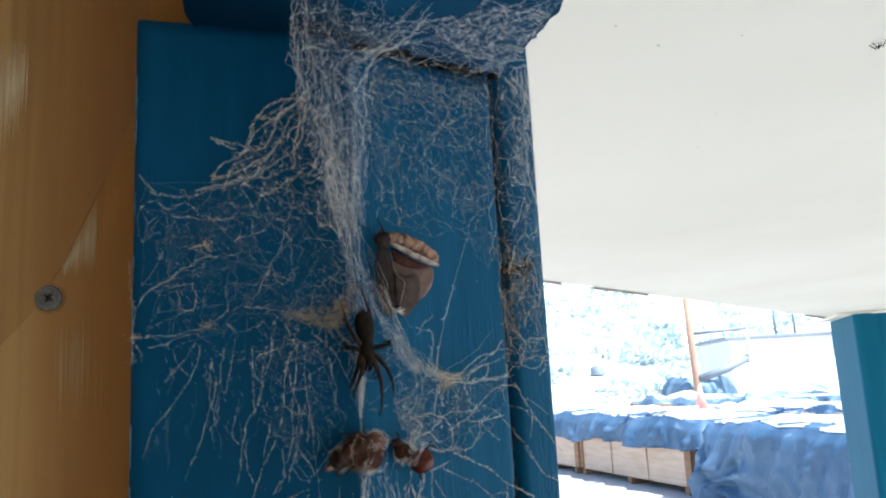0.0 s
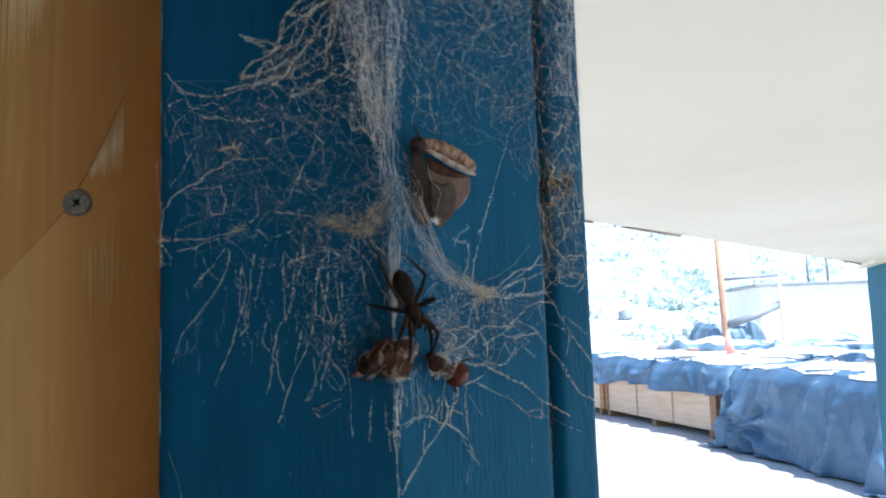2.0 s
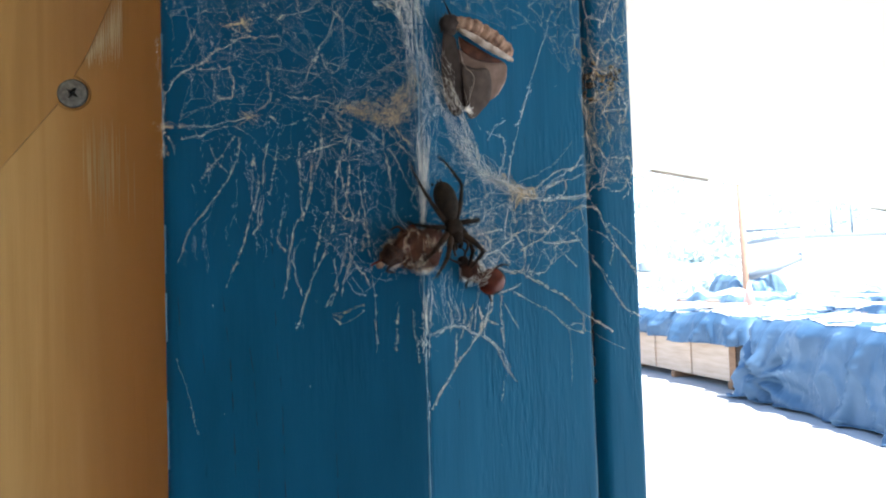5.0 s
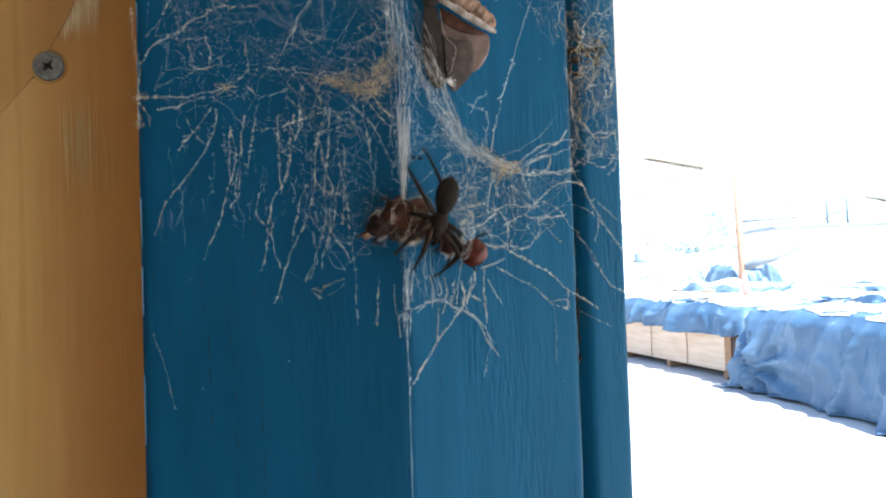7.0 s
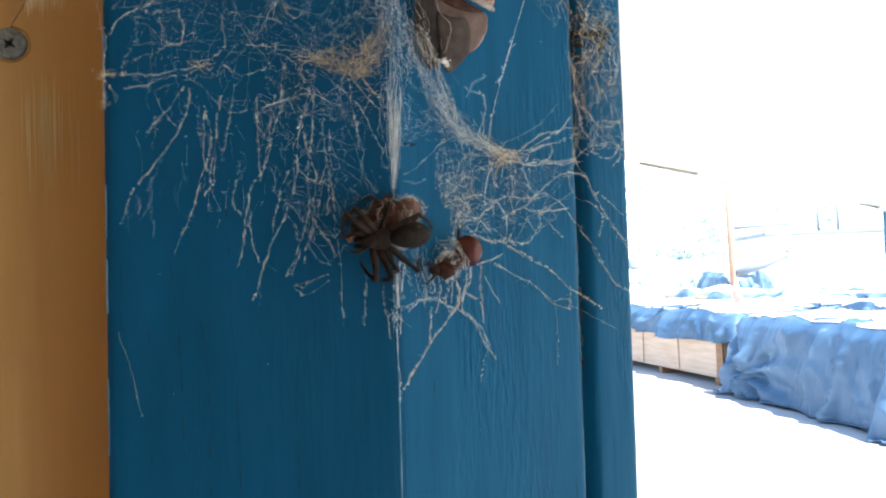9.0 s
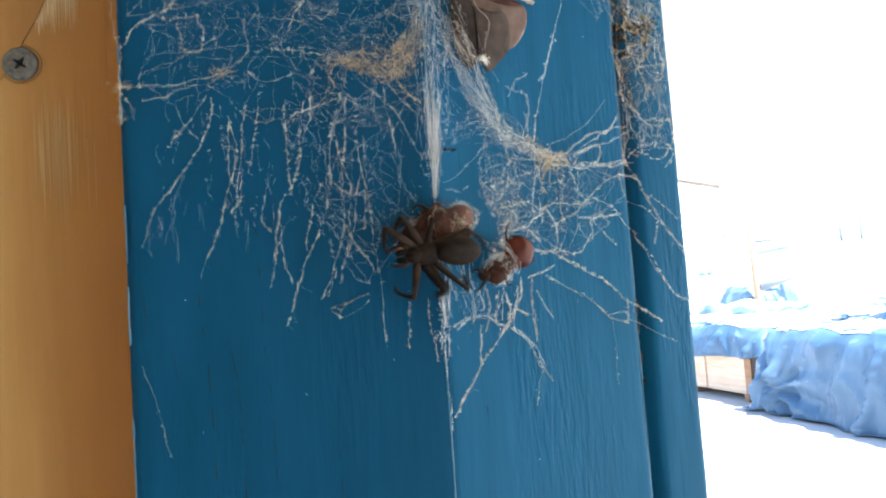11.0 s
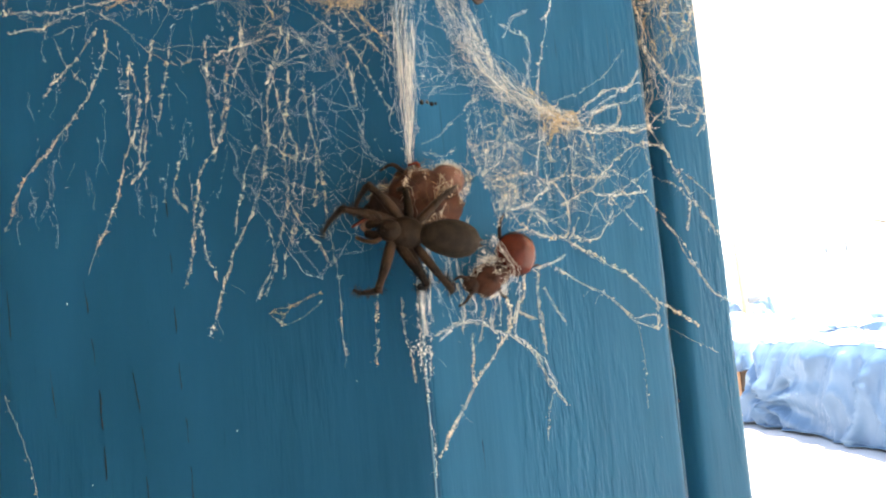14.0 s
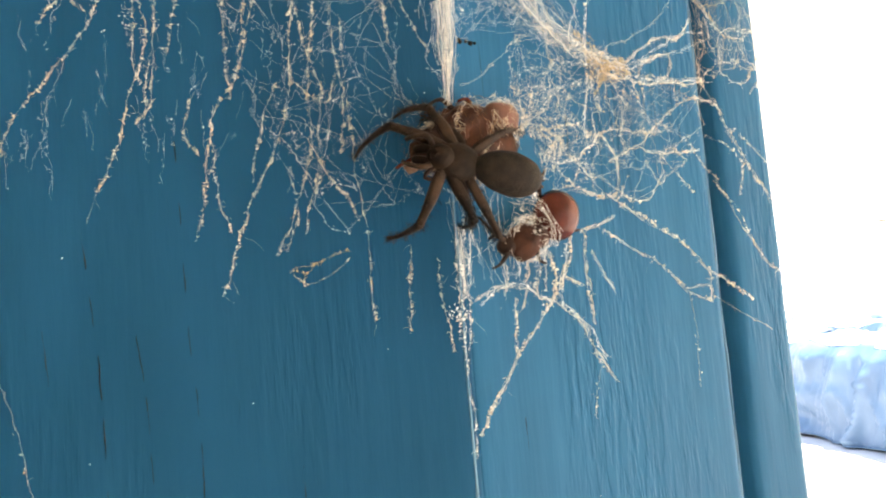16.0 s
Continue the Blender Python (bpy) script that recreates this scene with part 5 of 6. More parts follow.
for q, w in (([(13.8, -23.4), (7.7, -29.4), (3.7, -34.3), (0.5, -39.1)], 1.25), ([(7.5, -23.1), (7, -28), (7, -30.7)], 1.1), ([(1.6, -22.8), (5.7, -21.4), (10.3, -22.1), (11.3, -23.3), (13.8, -23.4)], 0.7), ([(14.3, -24.1), (18.5, -27.2), (20.6, -31.4), (23.5, -34.9)], 0.85),
             ([(16, -19.1), (15.4, -21.1), (13.8, -23.4)], 1.3), ([(13.8, -17.2), (14.4, -20.4), (13.8, -23.4)], 1.3), ([(12.1, -17.1), (11.6, -20), (10.8, -22.8)], 1.2), ([(20.5, -14.9), (19.8, -19.3), (20.2, -23.7), (20.5, -27.1)], 1.2), ([(21.3, -17.4), (24.8, -22.7)], 0.6), ([(16, -20.6), (19.1, -21.9)], 1.1),
             ([(9.4, -16.5), (9.8, -20), (8.6, -24)], 0.9), ([(5.4, -16), (6.2, -19.6), (5.7, -22.4)], 0.9), ([(17.6, -14.8), (17.2, -18.4), (15.4, -21.6)], 1.1)):
    sk = Skein()
    beaded(sk, q, 1.4, w)
    lacy(sk, q, 1.4, w, 3, 0.9, 0.5, 0.6, 0.5)
    sk.done("anchor_thread", SILK_DUST, web)
sk = Skein()
for q in ([(21.7, -33.5), (20.6, -36.6), (19.9, -39.5)], [(48.3, -25), (54.6, -28), (61.2, -30.9)], [(-51.9, -25.5), (-49.6, -33.8), (-48, -41.2)], [(41.6, -24), (42.2, -31), (42, -38)]):
    lacy(sk, q, 0.5, 0.75, 2, 0.2, 0.1, 0.3, 0.12)
sk.done("bare_thread", SILK_OLD, web, "bare stiff thread ends on the paint")
sk = Skein()
beaded(sk, [(-13.4, -15.9), (-15.5, -16.8), (-17.5, -17.4), (-19.5, -17.8)], 0.5, 0.9)
beaded(sk, [(-17.2, -17.2), (-18.6, -18.4), (-20.2, -18.0)], 0.4, 1.1)
sk.done("straw_scrap", SILK_TAN, web, "tan scrap of straw stuck to the paint")

# threads hanging down the left face
for q in ([(-39.4, 20.2), (-42.7, 15.6), (-46.1, 11.4)], [(-38.7, 19.8), (-39.5, 14.3), (-45.2, 5.1), (-48.6, 1.1), (-51.1, -5.6)], [(-35.9, 16.5), (-35.1, 8.5), (-38.2, -1.7), (-41.9, -11.3)], [(-32.8, 18.7), (-34.4, 8.5), (-35.3, 0.5)], [(-26.3, 18.8), (-26.2, 7.7), (-25.7, 2.6)],
          [(-21.1, 24.9), (-22.4, 14.3), (-25.3, 4.7), (-28.3, -0.4), (-29.2, -9.1), (-30.3, -13.6)], [(-15.7, 21.9), (-18.1, 12.9), (-19, 4.7), (-21.1, -3.5), (-25.8, -14.3), (-27.7, -20.5)], [(-15.4, 20.1), (-16.3, 7.9), (-17, -0.5), (-18.4, -9.4), (-21.5, -16)], [(-13.7, 16.5), (-13.4, 8.4), (-12.2, -0.6), (-11.4, -11.9), (-10.6, -25.7)],
          [(-11.6, 22), (-6.4, 16.8), (-2, 7.9)], [(-5.9, -15.8), (-6.3, -21.4), (-6.8, -26.5)], [(-2.8, -17.3), (-2.3, -22.8), (-1.8, -28.9)], [(-28.3, -0.6), (-27.9, -7.5), (-26.3, -13.5)], [(-35.9, 15.7), (-36.4, 8), (-35.7, 4.5)], [(-29.3, 4.4), (-31.2, -1.5), (-29.6, -3.9)], [(-18.8, 4.3), (-15.3, 1.9), (-14, 4.3)],
          [(-9.7, 26.3), (-6.8, 21.4), (-1.4, 15.3)], [(-25.6, 16.4), (-20.8, 18.2), (-16, 20.1)], [(-20, -18.5), (-17.7, -19.4), (-13.4, -16.9)], [(-32.3, 24.7), (-28.9, 22.9), (-23, 24.8)], [(-15.5, -6.6), (-17.4, -10.2), (-18.1, -13.7)], [(-44.9, 19.1), (-43.3, 15.6), (-41.1, 12.5)], [(-23.1, 18.8), (-23.9, 12.8), (-24.8, 8)], [(-30.7, 18.1), (-31.7, 12.7), (-32.7, 8)], [(-17.9, 15.2), (-16.9, 9.2), (-15.3, 3.1)], [(-12.6, 12.8), (-12.6, 4.3), (-13.5, -4.2)],
          [(-8.6, 22.6), (-7.6, 15.3), (-6.6, 9.1)], [(-15.2, 4.3), (-16, -3), (-17, -9)], [(-20.6, 4.3), (-22.5, -1.6), (-23.8, -7.6)], [(-33.9, 8), (-34.5, 3.3), (-36.3, -0.2)], [(-19.4, -6), (-18.9, -11.5), (-20.5, -15.9)], [(-17.3, -2.4), (-14.1, -8.1), (-12, -12)]):
    sk = Skein()
    beaded(sk, q, 1.2, 0.9)
    sk.done("hanging_thread", SILK_OLD, web)
sk = Skein()
net(sk, [(-27.8, 19.9), (-11.1, 21.4), (-2.9, 7.9), (-3.5, -11.8), (-13.3, -13.9), (-19.2, -8.9), (-25.9, 4.4)], 6.0, (0.3, 1.4), 0.6, 1, 0.2, 2, 0.7, 14)
for _ in range(150):
    u, v = random.uniform(-50, -3), random.uniform(-4, 45)
    lacy(sk, [(u, v), (u + random.gauss(0, 1), v - random.uniform(2, 7))], 0.3, 0.4, 1, 0.2, 0.1, 0.5)
for _ in range(24):
    sk.crumb(on_post(random.uniform(-54, 50), random.uniform(-60, 60), 0.1), 0.001 * random.uniform(0.05, 0.12))
sk.done("fine_threads", SILK, web, "fine stray threads on the paint")
bm = bmesh.new()
for du, dv, r in ((0, 0, 0.32), (1.0, 0.1, 0.22), (1.7, -0.1, 0.3), (2.4, 0.05, 0.2)):
    p = (2.9, 10.2)
    ball(bm, Matrix.Translation(on_post(p[0] + du, p[1] + dv, 0.2)) @ Matrix.Diagonal((0.001 * r, 0.001 * r, 0.001 * r, 1)), 0.4, 8, du)
part("dark_speck", bm, DIRT, web, "tiny black droppings on the paint")

# ---- dead moth held in the silk ----


def shell(outline, bulge, thick, cuts=4):
    """A thin domed plate over an outline of (u, v, h) on the post."""
    b = bmesh.new()
    b.faces.new([b.verts.new(p) for p in smooth_path([*outline, outline[0]], 0.8)[:-1]])
    bmesh.ops.triangulate(b, faces=b.faces)
    for _ in range(2):
        bmesh.ops.subdivide_edges(b, edges=[e for e in b.edges if e.calc_length() > 1.1], cuts=1)
        bmesh.ops.triangulate(b, faces=b.faces)
    c = sum((Vector(p) for p in outline), Vector()) / len(outline)
    reach = max((Vector(p) - c).length for p in outline)
    for v in b.verts:
        d = (v.co - c).length / reach
        v.co.z += bulge * (1 - d * d) + 0.25 * noise.noise(v.co * 0.35)
    g = bmesh.ops.extrude_face_region(b, geom=b.faces[:])
    for v in g["geom"]:
        if isinstance(v, bmesh.types.BMVert):
            v.co.z -= thick
    for v in b.verts:
        v.co = on_post(*v.co)
    bmesh.ops.recalc_face_normals(b, faces=b.faces)
    return b


def limb(points, radii, sides=8, step=0.5):
    """A tapering tube through (u, v, h) points on the post, radii in millimetres."""
    path = smooth_path([Vector(p) for p in points], step)
    n = len(path) - 1
    rs = []
    for i in range(n + 1):
        s = i / n * (len(radii) - 1)
        k = min(int(s), len(radii) - 2)
        rs.append(0.001 * (radii[k] + (radii[k + 1] - radii[k]) * (s - k)))
    return tube(bmesh.new(), [on_post(*p) for p in path], rs, sides)


def raised(points, *hs):
    return [(u, v, h) for (u, v), h in zip(points, hs)]


def lump(p, size, turn, rough, seed, seg=22):
    """An uneven egg shape at a place on the post; size in millimetres, turned in the face's plane."""
    side = (ALONG_B - ALONG_A).normalized()
    out = (OUT_A + OUT_B).normalized()
    m = Matrix(((side.x, 0, out.x, 0), (side.y, 0, out.y, 0), (0, 1, 0, 0), (0, 0, 0, 1)))
    b = bmesh.new()
    return ball(b, Matrix.Translation(on_post(*p)) @ m @ pose(0, 0, 0, 0, 0, turn) @ Matrix.Diagonal((*(0.001 * s for s in size), 1)), rough, seg, seed, 2.0)


moth = thing("moth", "dead grey-brown moth with folded wings caught in silk", "moth")
part("left_wing", shell(raised([(5.6, 44.3), (7.9, 43.1), (8.8, 37.6), (10.9, 33.5), (10.8, 27.9), (8.7, 25.8), (6.5, 28.1), (5.3, 32.9), (5.0, 39.0)], 2.6, 3.4, 3.4, 3.2, 2.4, 1.8, 1.5, 1.6, 2), 0.8, 0.25), WING_DARK, moth, "dark narrow folded wing")
part("hindwing", shell(raised([(8.5, 40.7), (12.3, 39.6), (16.9, 39.2), (22.0, 39.0), (22.4, 35.9), (20.1, 32.1), (17.2, 30.2), (12.7, 33.0), (9.8, 35.9)], 3.6, 3.8, 3.8, 3.4, 2.8, 2.4, 2.4, 3, 3.4), 0.9, 0.25), WING_PALE, moth, "pale brown rounded wing")
part("forewing", shell(raised([(9.1, 37.4), (12.0, 36.3), (16.7, 36.6), (17.1, 30.3), (14.8, 27.2), (12.8, 25.4), (10.6, 27.2), (9.6, 31.5)], 4.2, 4.6, 4.2, 3.4, 2.8, 2.4, 2.8, 3.6), 0.9, 0.25), WING, moth, "grey-brown folded wing")
part("wing_rim", limb(raised([(22.0, 39.0), (22.5, 35.9), (20.2, 32.0), (17.2, 30.1)], 3.5, 2.9, 2.5, 2.5), [0.14, 0.2, 0.22, 0.14]), MOTH_PALE, moth, "pale rim of the wing")
part("vein", limb(raised([(7.9, 42.5), (9.1, 37.0), (11.6, 34.2), (11.0, 29.1)], 5, 5, 5.4, 4), [0.05, 0.06, 0.05, 0.04]), MOTH_PALE, moth, "pale vein along the fold")
# dark red plate laid in as the shade of a hollow
part("shadowed_gap", shell(raised([(8.3, 43.2), (10.9, 42.0), (16.1, 40.2), (20.6, 39.2), (16.8, 38.4), (11.5, 38.9), (8.9, 40.5)], 4.6, 4.9, 4.9, 4.4, 4.6, 4.8, 4.6), 0.2, 0.3), PREY_DEEP, moth, "dark red plate as the shaded hollow between body and wing")
b = bmesh.new()
path = smooth_path([Vector(p) for p in raised([(7.4, 46.0), (10.6, 45.7), (15.2, 44.3), (19.8, 42.4), (22.6, 40.8)], 4.6, 5.6, 5.8, 5.4, 4.6)], 0.16)
n = len(path) - 1
tube(b, [on_post(*p) for p in path], [0.001 * (1.15 + 0.75 * math.sin(math.pi * min(1, 0.15 + 0.75 * i / n))) * (1 + 0.06 * math.sin(i * 2 * math.pi / 8.5 + 2 * noise.noise(p * 0.5)) + 0.22 * noise.noise(p * 0.8)) * (0.72 if i > n - 3 else 1) for i, p in enumerate(path)], 14)
part("abdomen", b, MOTH_BODY, moth, "pleated pinkish-brown abdomen")
b = bmesh.new()
path = smooth_path([Vector(p) for p in raised([(7.8, 44.4), (10.9, 42.9), (15.4, 41.2), (19.3, 40.1), (22.9, 39.6)], 5.6, 6.6, 6.6, 6.2, 5.2)], 0.25)
n = len(path) - 1
tube(b, [on_post(*p) for p in path], [0.001 * (0.35 + 0.5 * math.sin(math.pi * (0.1 + 0.85 * i / n)) + 0.15 * noise.noise(p * 0.9)) for i, p in enumerate(path)], 10)
part("wing_root", b, MOTH_PALE, moth, "pale folded wing edge along the body")
part("dark_spot", lump((13.6, 42.2, 7.2), (0.95, 0.4, 0.3), -22, 0.3, 4.0, 10), PREY_DARK, moth, "dark slit in the pale edge")
b = bmesh.new()
p = on_post(6.2, 45.8, 4.2)
ball(b, Matrix.Translation(p) @ Matrix.Diagonal((0.0022, 0.002, 0.0021, 1)), 0.3, 18, 2)
for i in range(260):
    d = Vector((random.gauss(0, 1), random.gauss(0, 1), random.gauss(0, 1))).normalized() * 0.0021
    tube(b, [p + d * 0.9, p + d * random.uniform(1.15, 1.45) + Vector((0, 0, random.gauss(0, 0.0003)))], [0.00006, 0.00001], 3, False)
part("head", b, WING_DARK, moth, "furry brown head")
part("antenna", limb(raised([(6.5, 46.5), (5.9, 48.6), (5.4, 51.9)], 5, 4.5, 3), [0.3, 0.2, 0.1]), PREY_DARK, moth)
sk = Skein()
tie = (9.8, 26.6)
for i in range(34):
    a = random.uniform(-0.4, 2.6)
    r = random.uniform(0.6, 2.2)
    lacy(sk, [(*tie, 5), (tie[0] + 0.5 * r * math.cos(a), tie[1] + 0.5 * r * math.sin(a), 5), (tie[0] + r * math.cos(a), tie[1] + r * math.sin(a) - 0.5, 4)], 0, 1.1, 2, 0.6, 0.2, 0.6)
for q in ([(11, 25.4), (9.9, 29), (9.4, 31.8)], [(10.6, 27.6), (11.3, 32.7), (11.5, 34.1)], [(6.6, 30.9), (9.4, 27.5), (13.5, 22.7)]):
    lacy(sk, q, 4.6, 0.6, 1, 0.3, 0.1, 0.3, 0.2)
sk.done("silk_tie", SILK, moth, "white silk tying the wing tips")

# ---- wrapped insects ----


def wrap(centre, radius, count, seed):
    """Loose silk wound round a lump."""
    rnd = random.Random(seed)
    s = Skein()
    for _ in range(count):
        a, b, c = (rnd.uniform(0, 6.28) for _ in range(3))
        pts = []
        arc = rnd.uniform(0.5, 1.7)
        for k in range(7):
            w = a + arc * k / 6
            r = radius * rnd.uniform(0.88, 1.1)
            pts.append((centre[0] + r * math.cos(w) * math.cos(b) * 1.15, centre[1] + r * math.sin(w), max(0.5, centre[2] + r * math.cos(w) * math.sin(b))))
        lacy(s, pts, 0, rnd.uniform(0.6, 1.3), 3, 1.0, 0.02, 0.8, 0.9)
    return s


first = thing("wrapped_beetle", "brown insect carcass wrapped in white silk on the arris", "wrapped insect")
pa = Vector((5.2, -0.9, 4.2))
pb = pa + Vector((-4.4, -2.2, -0.4))
pc = pa + Vector((-8.0, -3.6, -1.2))
part("abdomen", lump(pa, (2.5, 2.1, 1.9), -25, 0.16, 1.0), PREY_PINK, first, "pinkish-brown rounded abdomen")
core = pa + Vector((-2.6, -2.8, -1.3))
part("thorax", lump(core, (5.2, 4.2, 2.6), -14, 0.35, 2.0, 28), PREY_DEEP, first, "dark red-brown shrivelled body")
part("head", lump(pc, (2.8, 2.4, 1.9), 30, 0.45, 3.0), PREY_DARK, first, "dark head in a dusty hood")
part("hood", lump(pb + Vector((-1.0, 1.0, -0.4)), (2.6, 2.0, 1.9), 25, 0.4, 4.0), PREY_DEEP, first, "amber-brown back plate")
for i, (q, ends) in enumerate(((pb, (-1, 3, -2.5, 4.4, -4, 3.6)), (pc, (-1.5, -1, -3.5, -1.8, -4.6, -2.4)), (pc, (0, -2, -1.2, -3.6, 0.4, -4)), (pb, (1, 3, 0.6, 4.6, -0.6, 4.2)), (pb, (1, -2, 0, -4, -2, -4.4)))):
    part("leg", limb([(q.x + ends[k], q.y + ends[k + 1], 3.4) for k in (0, 2, 4)], [0.35, 0.28, 0.16]), PREY_RED if i % 2 else PREY_DARK, first)
part("pale_bit", lump(pc + Vector((-2.6, -2.2, 0)), (0.9, 0.7, 0.7), 20, 0.5, 9, 10), MOTH_BODY, first, "pale torn scrap")


def gather(balls):
    """One skein of silk wound round several lumps: (centre, radius, turns)."""
    s = Skein()
    for c, r, k in balls:
        w = wrap(c, r, k, k)
        off = len(s.verts)
        s.verts += w.verts
        s.faces += [tuple(i + off for i in f) for f in w.faces]
    return s


gather(((core, 4.6, 22), (pc, 2.9, 16), (pb, 3.6, 14))).done("frizz", FIBRE, first, "frizzy brown fibres over the carcass")
gather(((pa + Vector((0.2, -0.3, 0.1)), 2.6, 40), (core + Vector((1.2, -1.0, 0.7)), 3.7, 30), (core + Vector((-1.5, 0.4, 0.8)), 3.8, 20), (core + Vector((1.6, -2.4, 0.3)), 2.8, 16), (pc, 2.9, 9))).done("silk_wrap", SILK_DUST, first, "lacy white silk wound round the carcass")

second = thing("wrapped_ant", "glossy red-brown insect carcass tied in silk", "wrapped insect")
qa = Vector((13.4, -12.8, 3.6))
qb = qa + Vector((-3.4, -2.7, -0.5))
qc = qa + Vector((-5.1, -3.3, -0.7))
qd = qa + Vector((-7.3, -3.7, -1.1))
part("abdomen", lump(qa, (3.0, 3.3, 2.9), 12, 0.06, 5.0, 28), PREY_RED, second, "glossy round red-brown abdomen")
part("waist", lump(qb, (1.9, 1.7, 1.6), 20, 0.15, 6.0), PREY_DEEP, second)
part("thorax", lump(qc, (2.4, 2.3, 1.9), 10, 0.2, 7.0), PREY_DEEP, second, "dark red thorax")
part("head", lump(qd, (1.5, 1.3, 1.2), -10, 0.15, 8.0), PREY_DARK, second, "blackish head")
for q in ((qa, (-2, 2.4, -1.6, 4.6, -0.6, 6)), (qd, (-0.5, -1, -2, -2.4, -3, -2.8)), (qb, (0, -1.4, 0.6, -3, 1.6, -3.4)), (qa, (2.2, -1.6, 3.2, -1.9, 4.6, -1.8)), (qd, (-1, 0.6, -2.2, 1.2, -3.2, 0.8)), (qc, (0, 1.6, 1.2, 3, 2.4, 2.2))):
    part("leg", limb([(q[0].x + q[1][k], q[0].y + q[1][k + 1], 3.0) for k in (0, 2, 4)], [0.32, 0.24, 0.14]), PREY_DARK, second)
s = Skein()
STRAP = [(8.8, -10.1), (10.3, -13.3), (11.4, -15.4), (11.7, -16.9)]
for d in (-0.5, 0, 0.5):
    lacy(s, [(u + d, v, 6.2 - abs(i - 1.5)) for i, (u, v) in enumerate(STRAP)], 0, 1.1, 3, 0.5, 0.2, 0.5)
for i in range(7):
    a = (STRAP[0][0] - 3.2 + i * 0.35, STRAP[0][1] - i * 0.85, 3.6)
    c = (STRAP[0][0] + 0.3 + i * 0.4, STRAP[0][1] - 0.6 - i * 0.95, 5.2)
    lacy(s, [a, ((a[0] + c[0]) / 2, (a[1] + c[1]) / 2 - 0.3, 4.9), c], 0, 0.9, 2, 0.7, 0.2, 0.6, 0.7)
w = wrap((qb + qc) / 2, 2.7, 44, 8)
off = len(s.verts)
s.verts += w.verts
s.faces += [tuple(i + off for i in f) for f in w.faces]
s.done("silk_strap", SILK, second, "white silk strap tied across the body")

# ---- the spider ----
spider = thing("spider", "dark brown house spider working on its wrapped catch", "spider")


def mm(*p):
    return Vector(p) * 0.001


b = bmesh.new()
ball(b, Matrix.Translation(mm(0, -4.2, 0.5)) @ Matrix.Diagonal((0.00244, 0.0043, 0.0024, 1)), 0.03, 36, 3)
for v in b.verts:
    k = (v.co.y + 0.0042) / 0.0043
    v.co.x *= 1 - 0.16 * k
    v.co.z += 0.0002 * k
part("abdomen", b, ABDOMEN, spider, "olive-brown velvety oval abdomen")
b = bmesh.new()
ball(b, Matrix.Translation(mm(0, 1.6, 0.1)) @ Matrix.Diagonal((0.0021, 0.0026, 0.0014, 1)), 0.04, 26, 5)
ball(b, Matrix.Translation(mm(0, 3.7, 0.35)) @ Matrix.Diagonal((0.0014, 0.0017, 0.0013, 1)), 0.04, 20, 6)
part("cephalothorax", b, CARAPACE, spider, "dark brown carapace")
b = bmesh.new()
for x in (-0.32, 0.32):
    tube(b, [mm(x, -7.9, 0.1), mm(x * 1.2, -8.7, 0.0), mm(x * 1.2, -9.2, -0.1)], [0.00032, 0.00026, 0.00012], 8)
part("spinnerets", b, LEG, spider)
for x in (-0.6, 0.6):
    b = bmesh.new()
    tube(b, smooth_path([mm(x, 4.9, 0.0), mm(x * 1.15, 5.7, -0.3), mm(x * 0.9, 6.2, -1.1)], 0.0003), 0.00052, 10)
    part("chelicera", b, CARAPACE, spider, "glossy black jaw")
for x in (-1, 1):
    b = bmesh.new()
    path = smooth_path([mm(x * 0.9, 4.6, 0), mm(x * 1.7, 5.8, 0.8), mm(x * 1.6, 7.0, 0.1), mm(x * 1.2, 7.7, -0.6)], 0.0004)
    tube(b, path, [0.00036 - 0.00014 * i / len(path) for i in range(len(path))], 8)
    part("palp", b, LEG, spider)
b = bmesh.new()
for i in range(6):
    ball(b, Matrix.Translation(mm((-0.6, -0.2, 0.2, 0.6, -0.35, 0.35)[i], 5.15 if i < 4 else 4.85, 0.95 if i < 4 else 1.35)) @ Matrix.Diagonal((0.00016, 0.00016, 0.00016, 1)), 0, 8)
part("eyes", b, CARAPACE, spider, "row of tiny shiny black eyes")

HIPS = {"L1": (-1.2, 3.3), "L2": (-1.6, 2.3), "L3": (-1.65, 1.2), "L4": (-1.3, 0.2), "R1": (1.2, 3.3), "R2": (1.6, 2.3), "R3": (1.65, 1.2), "R4": (1.3, 0.2)}
SPANS = {"1": (6.4, 9.2), "2": (5.8, 8.0), "3": (4.5, 6.0), "4": (7.4, 9.8)}
SPLAY = {"L1": 0.3, "L2": 0.3, "L3": 0.6, "L4": 0.6, "R1": 0.25, "R2": 0.3, "R3": 0.5, "R4": 0.6}  # how far each knee leans outward
REACHING = [(0, 0.65), (7, 0.65), (8.6, 0), (16, 0)]  # the front knees lean further out while it ties the catch
rigs = {}
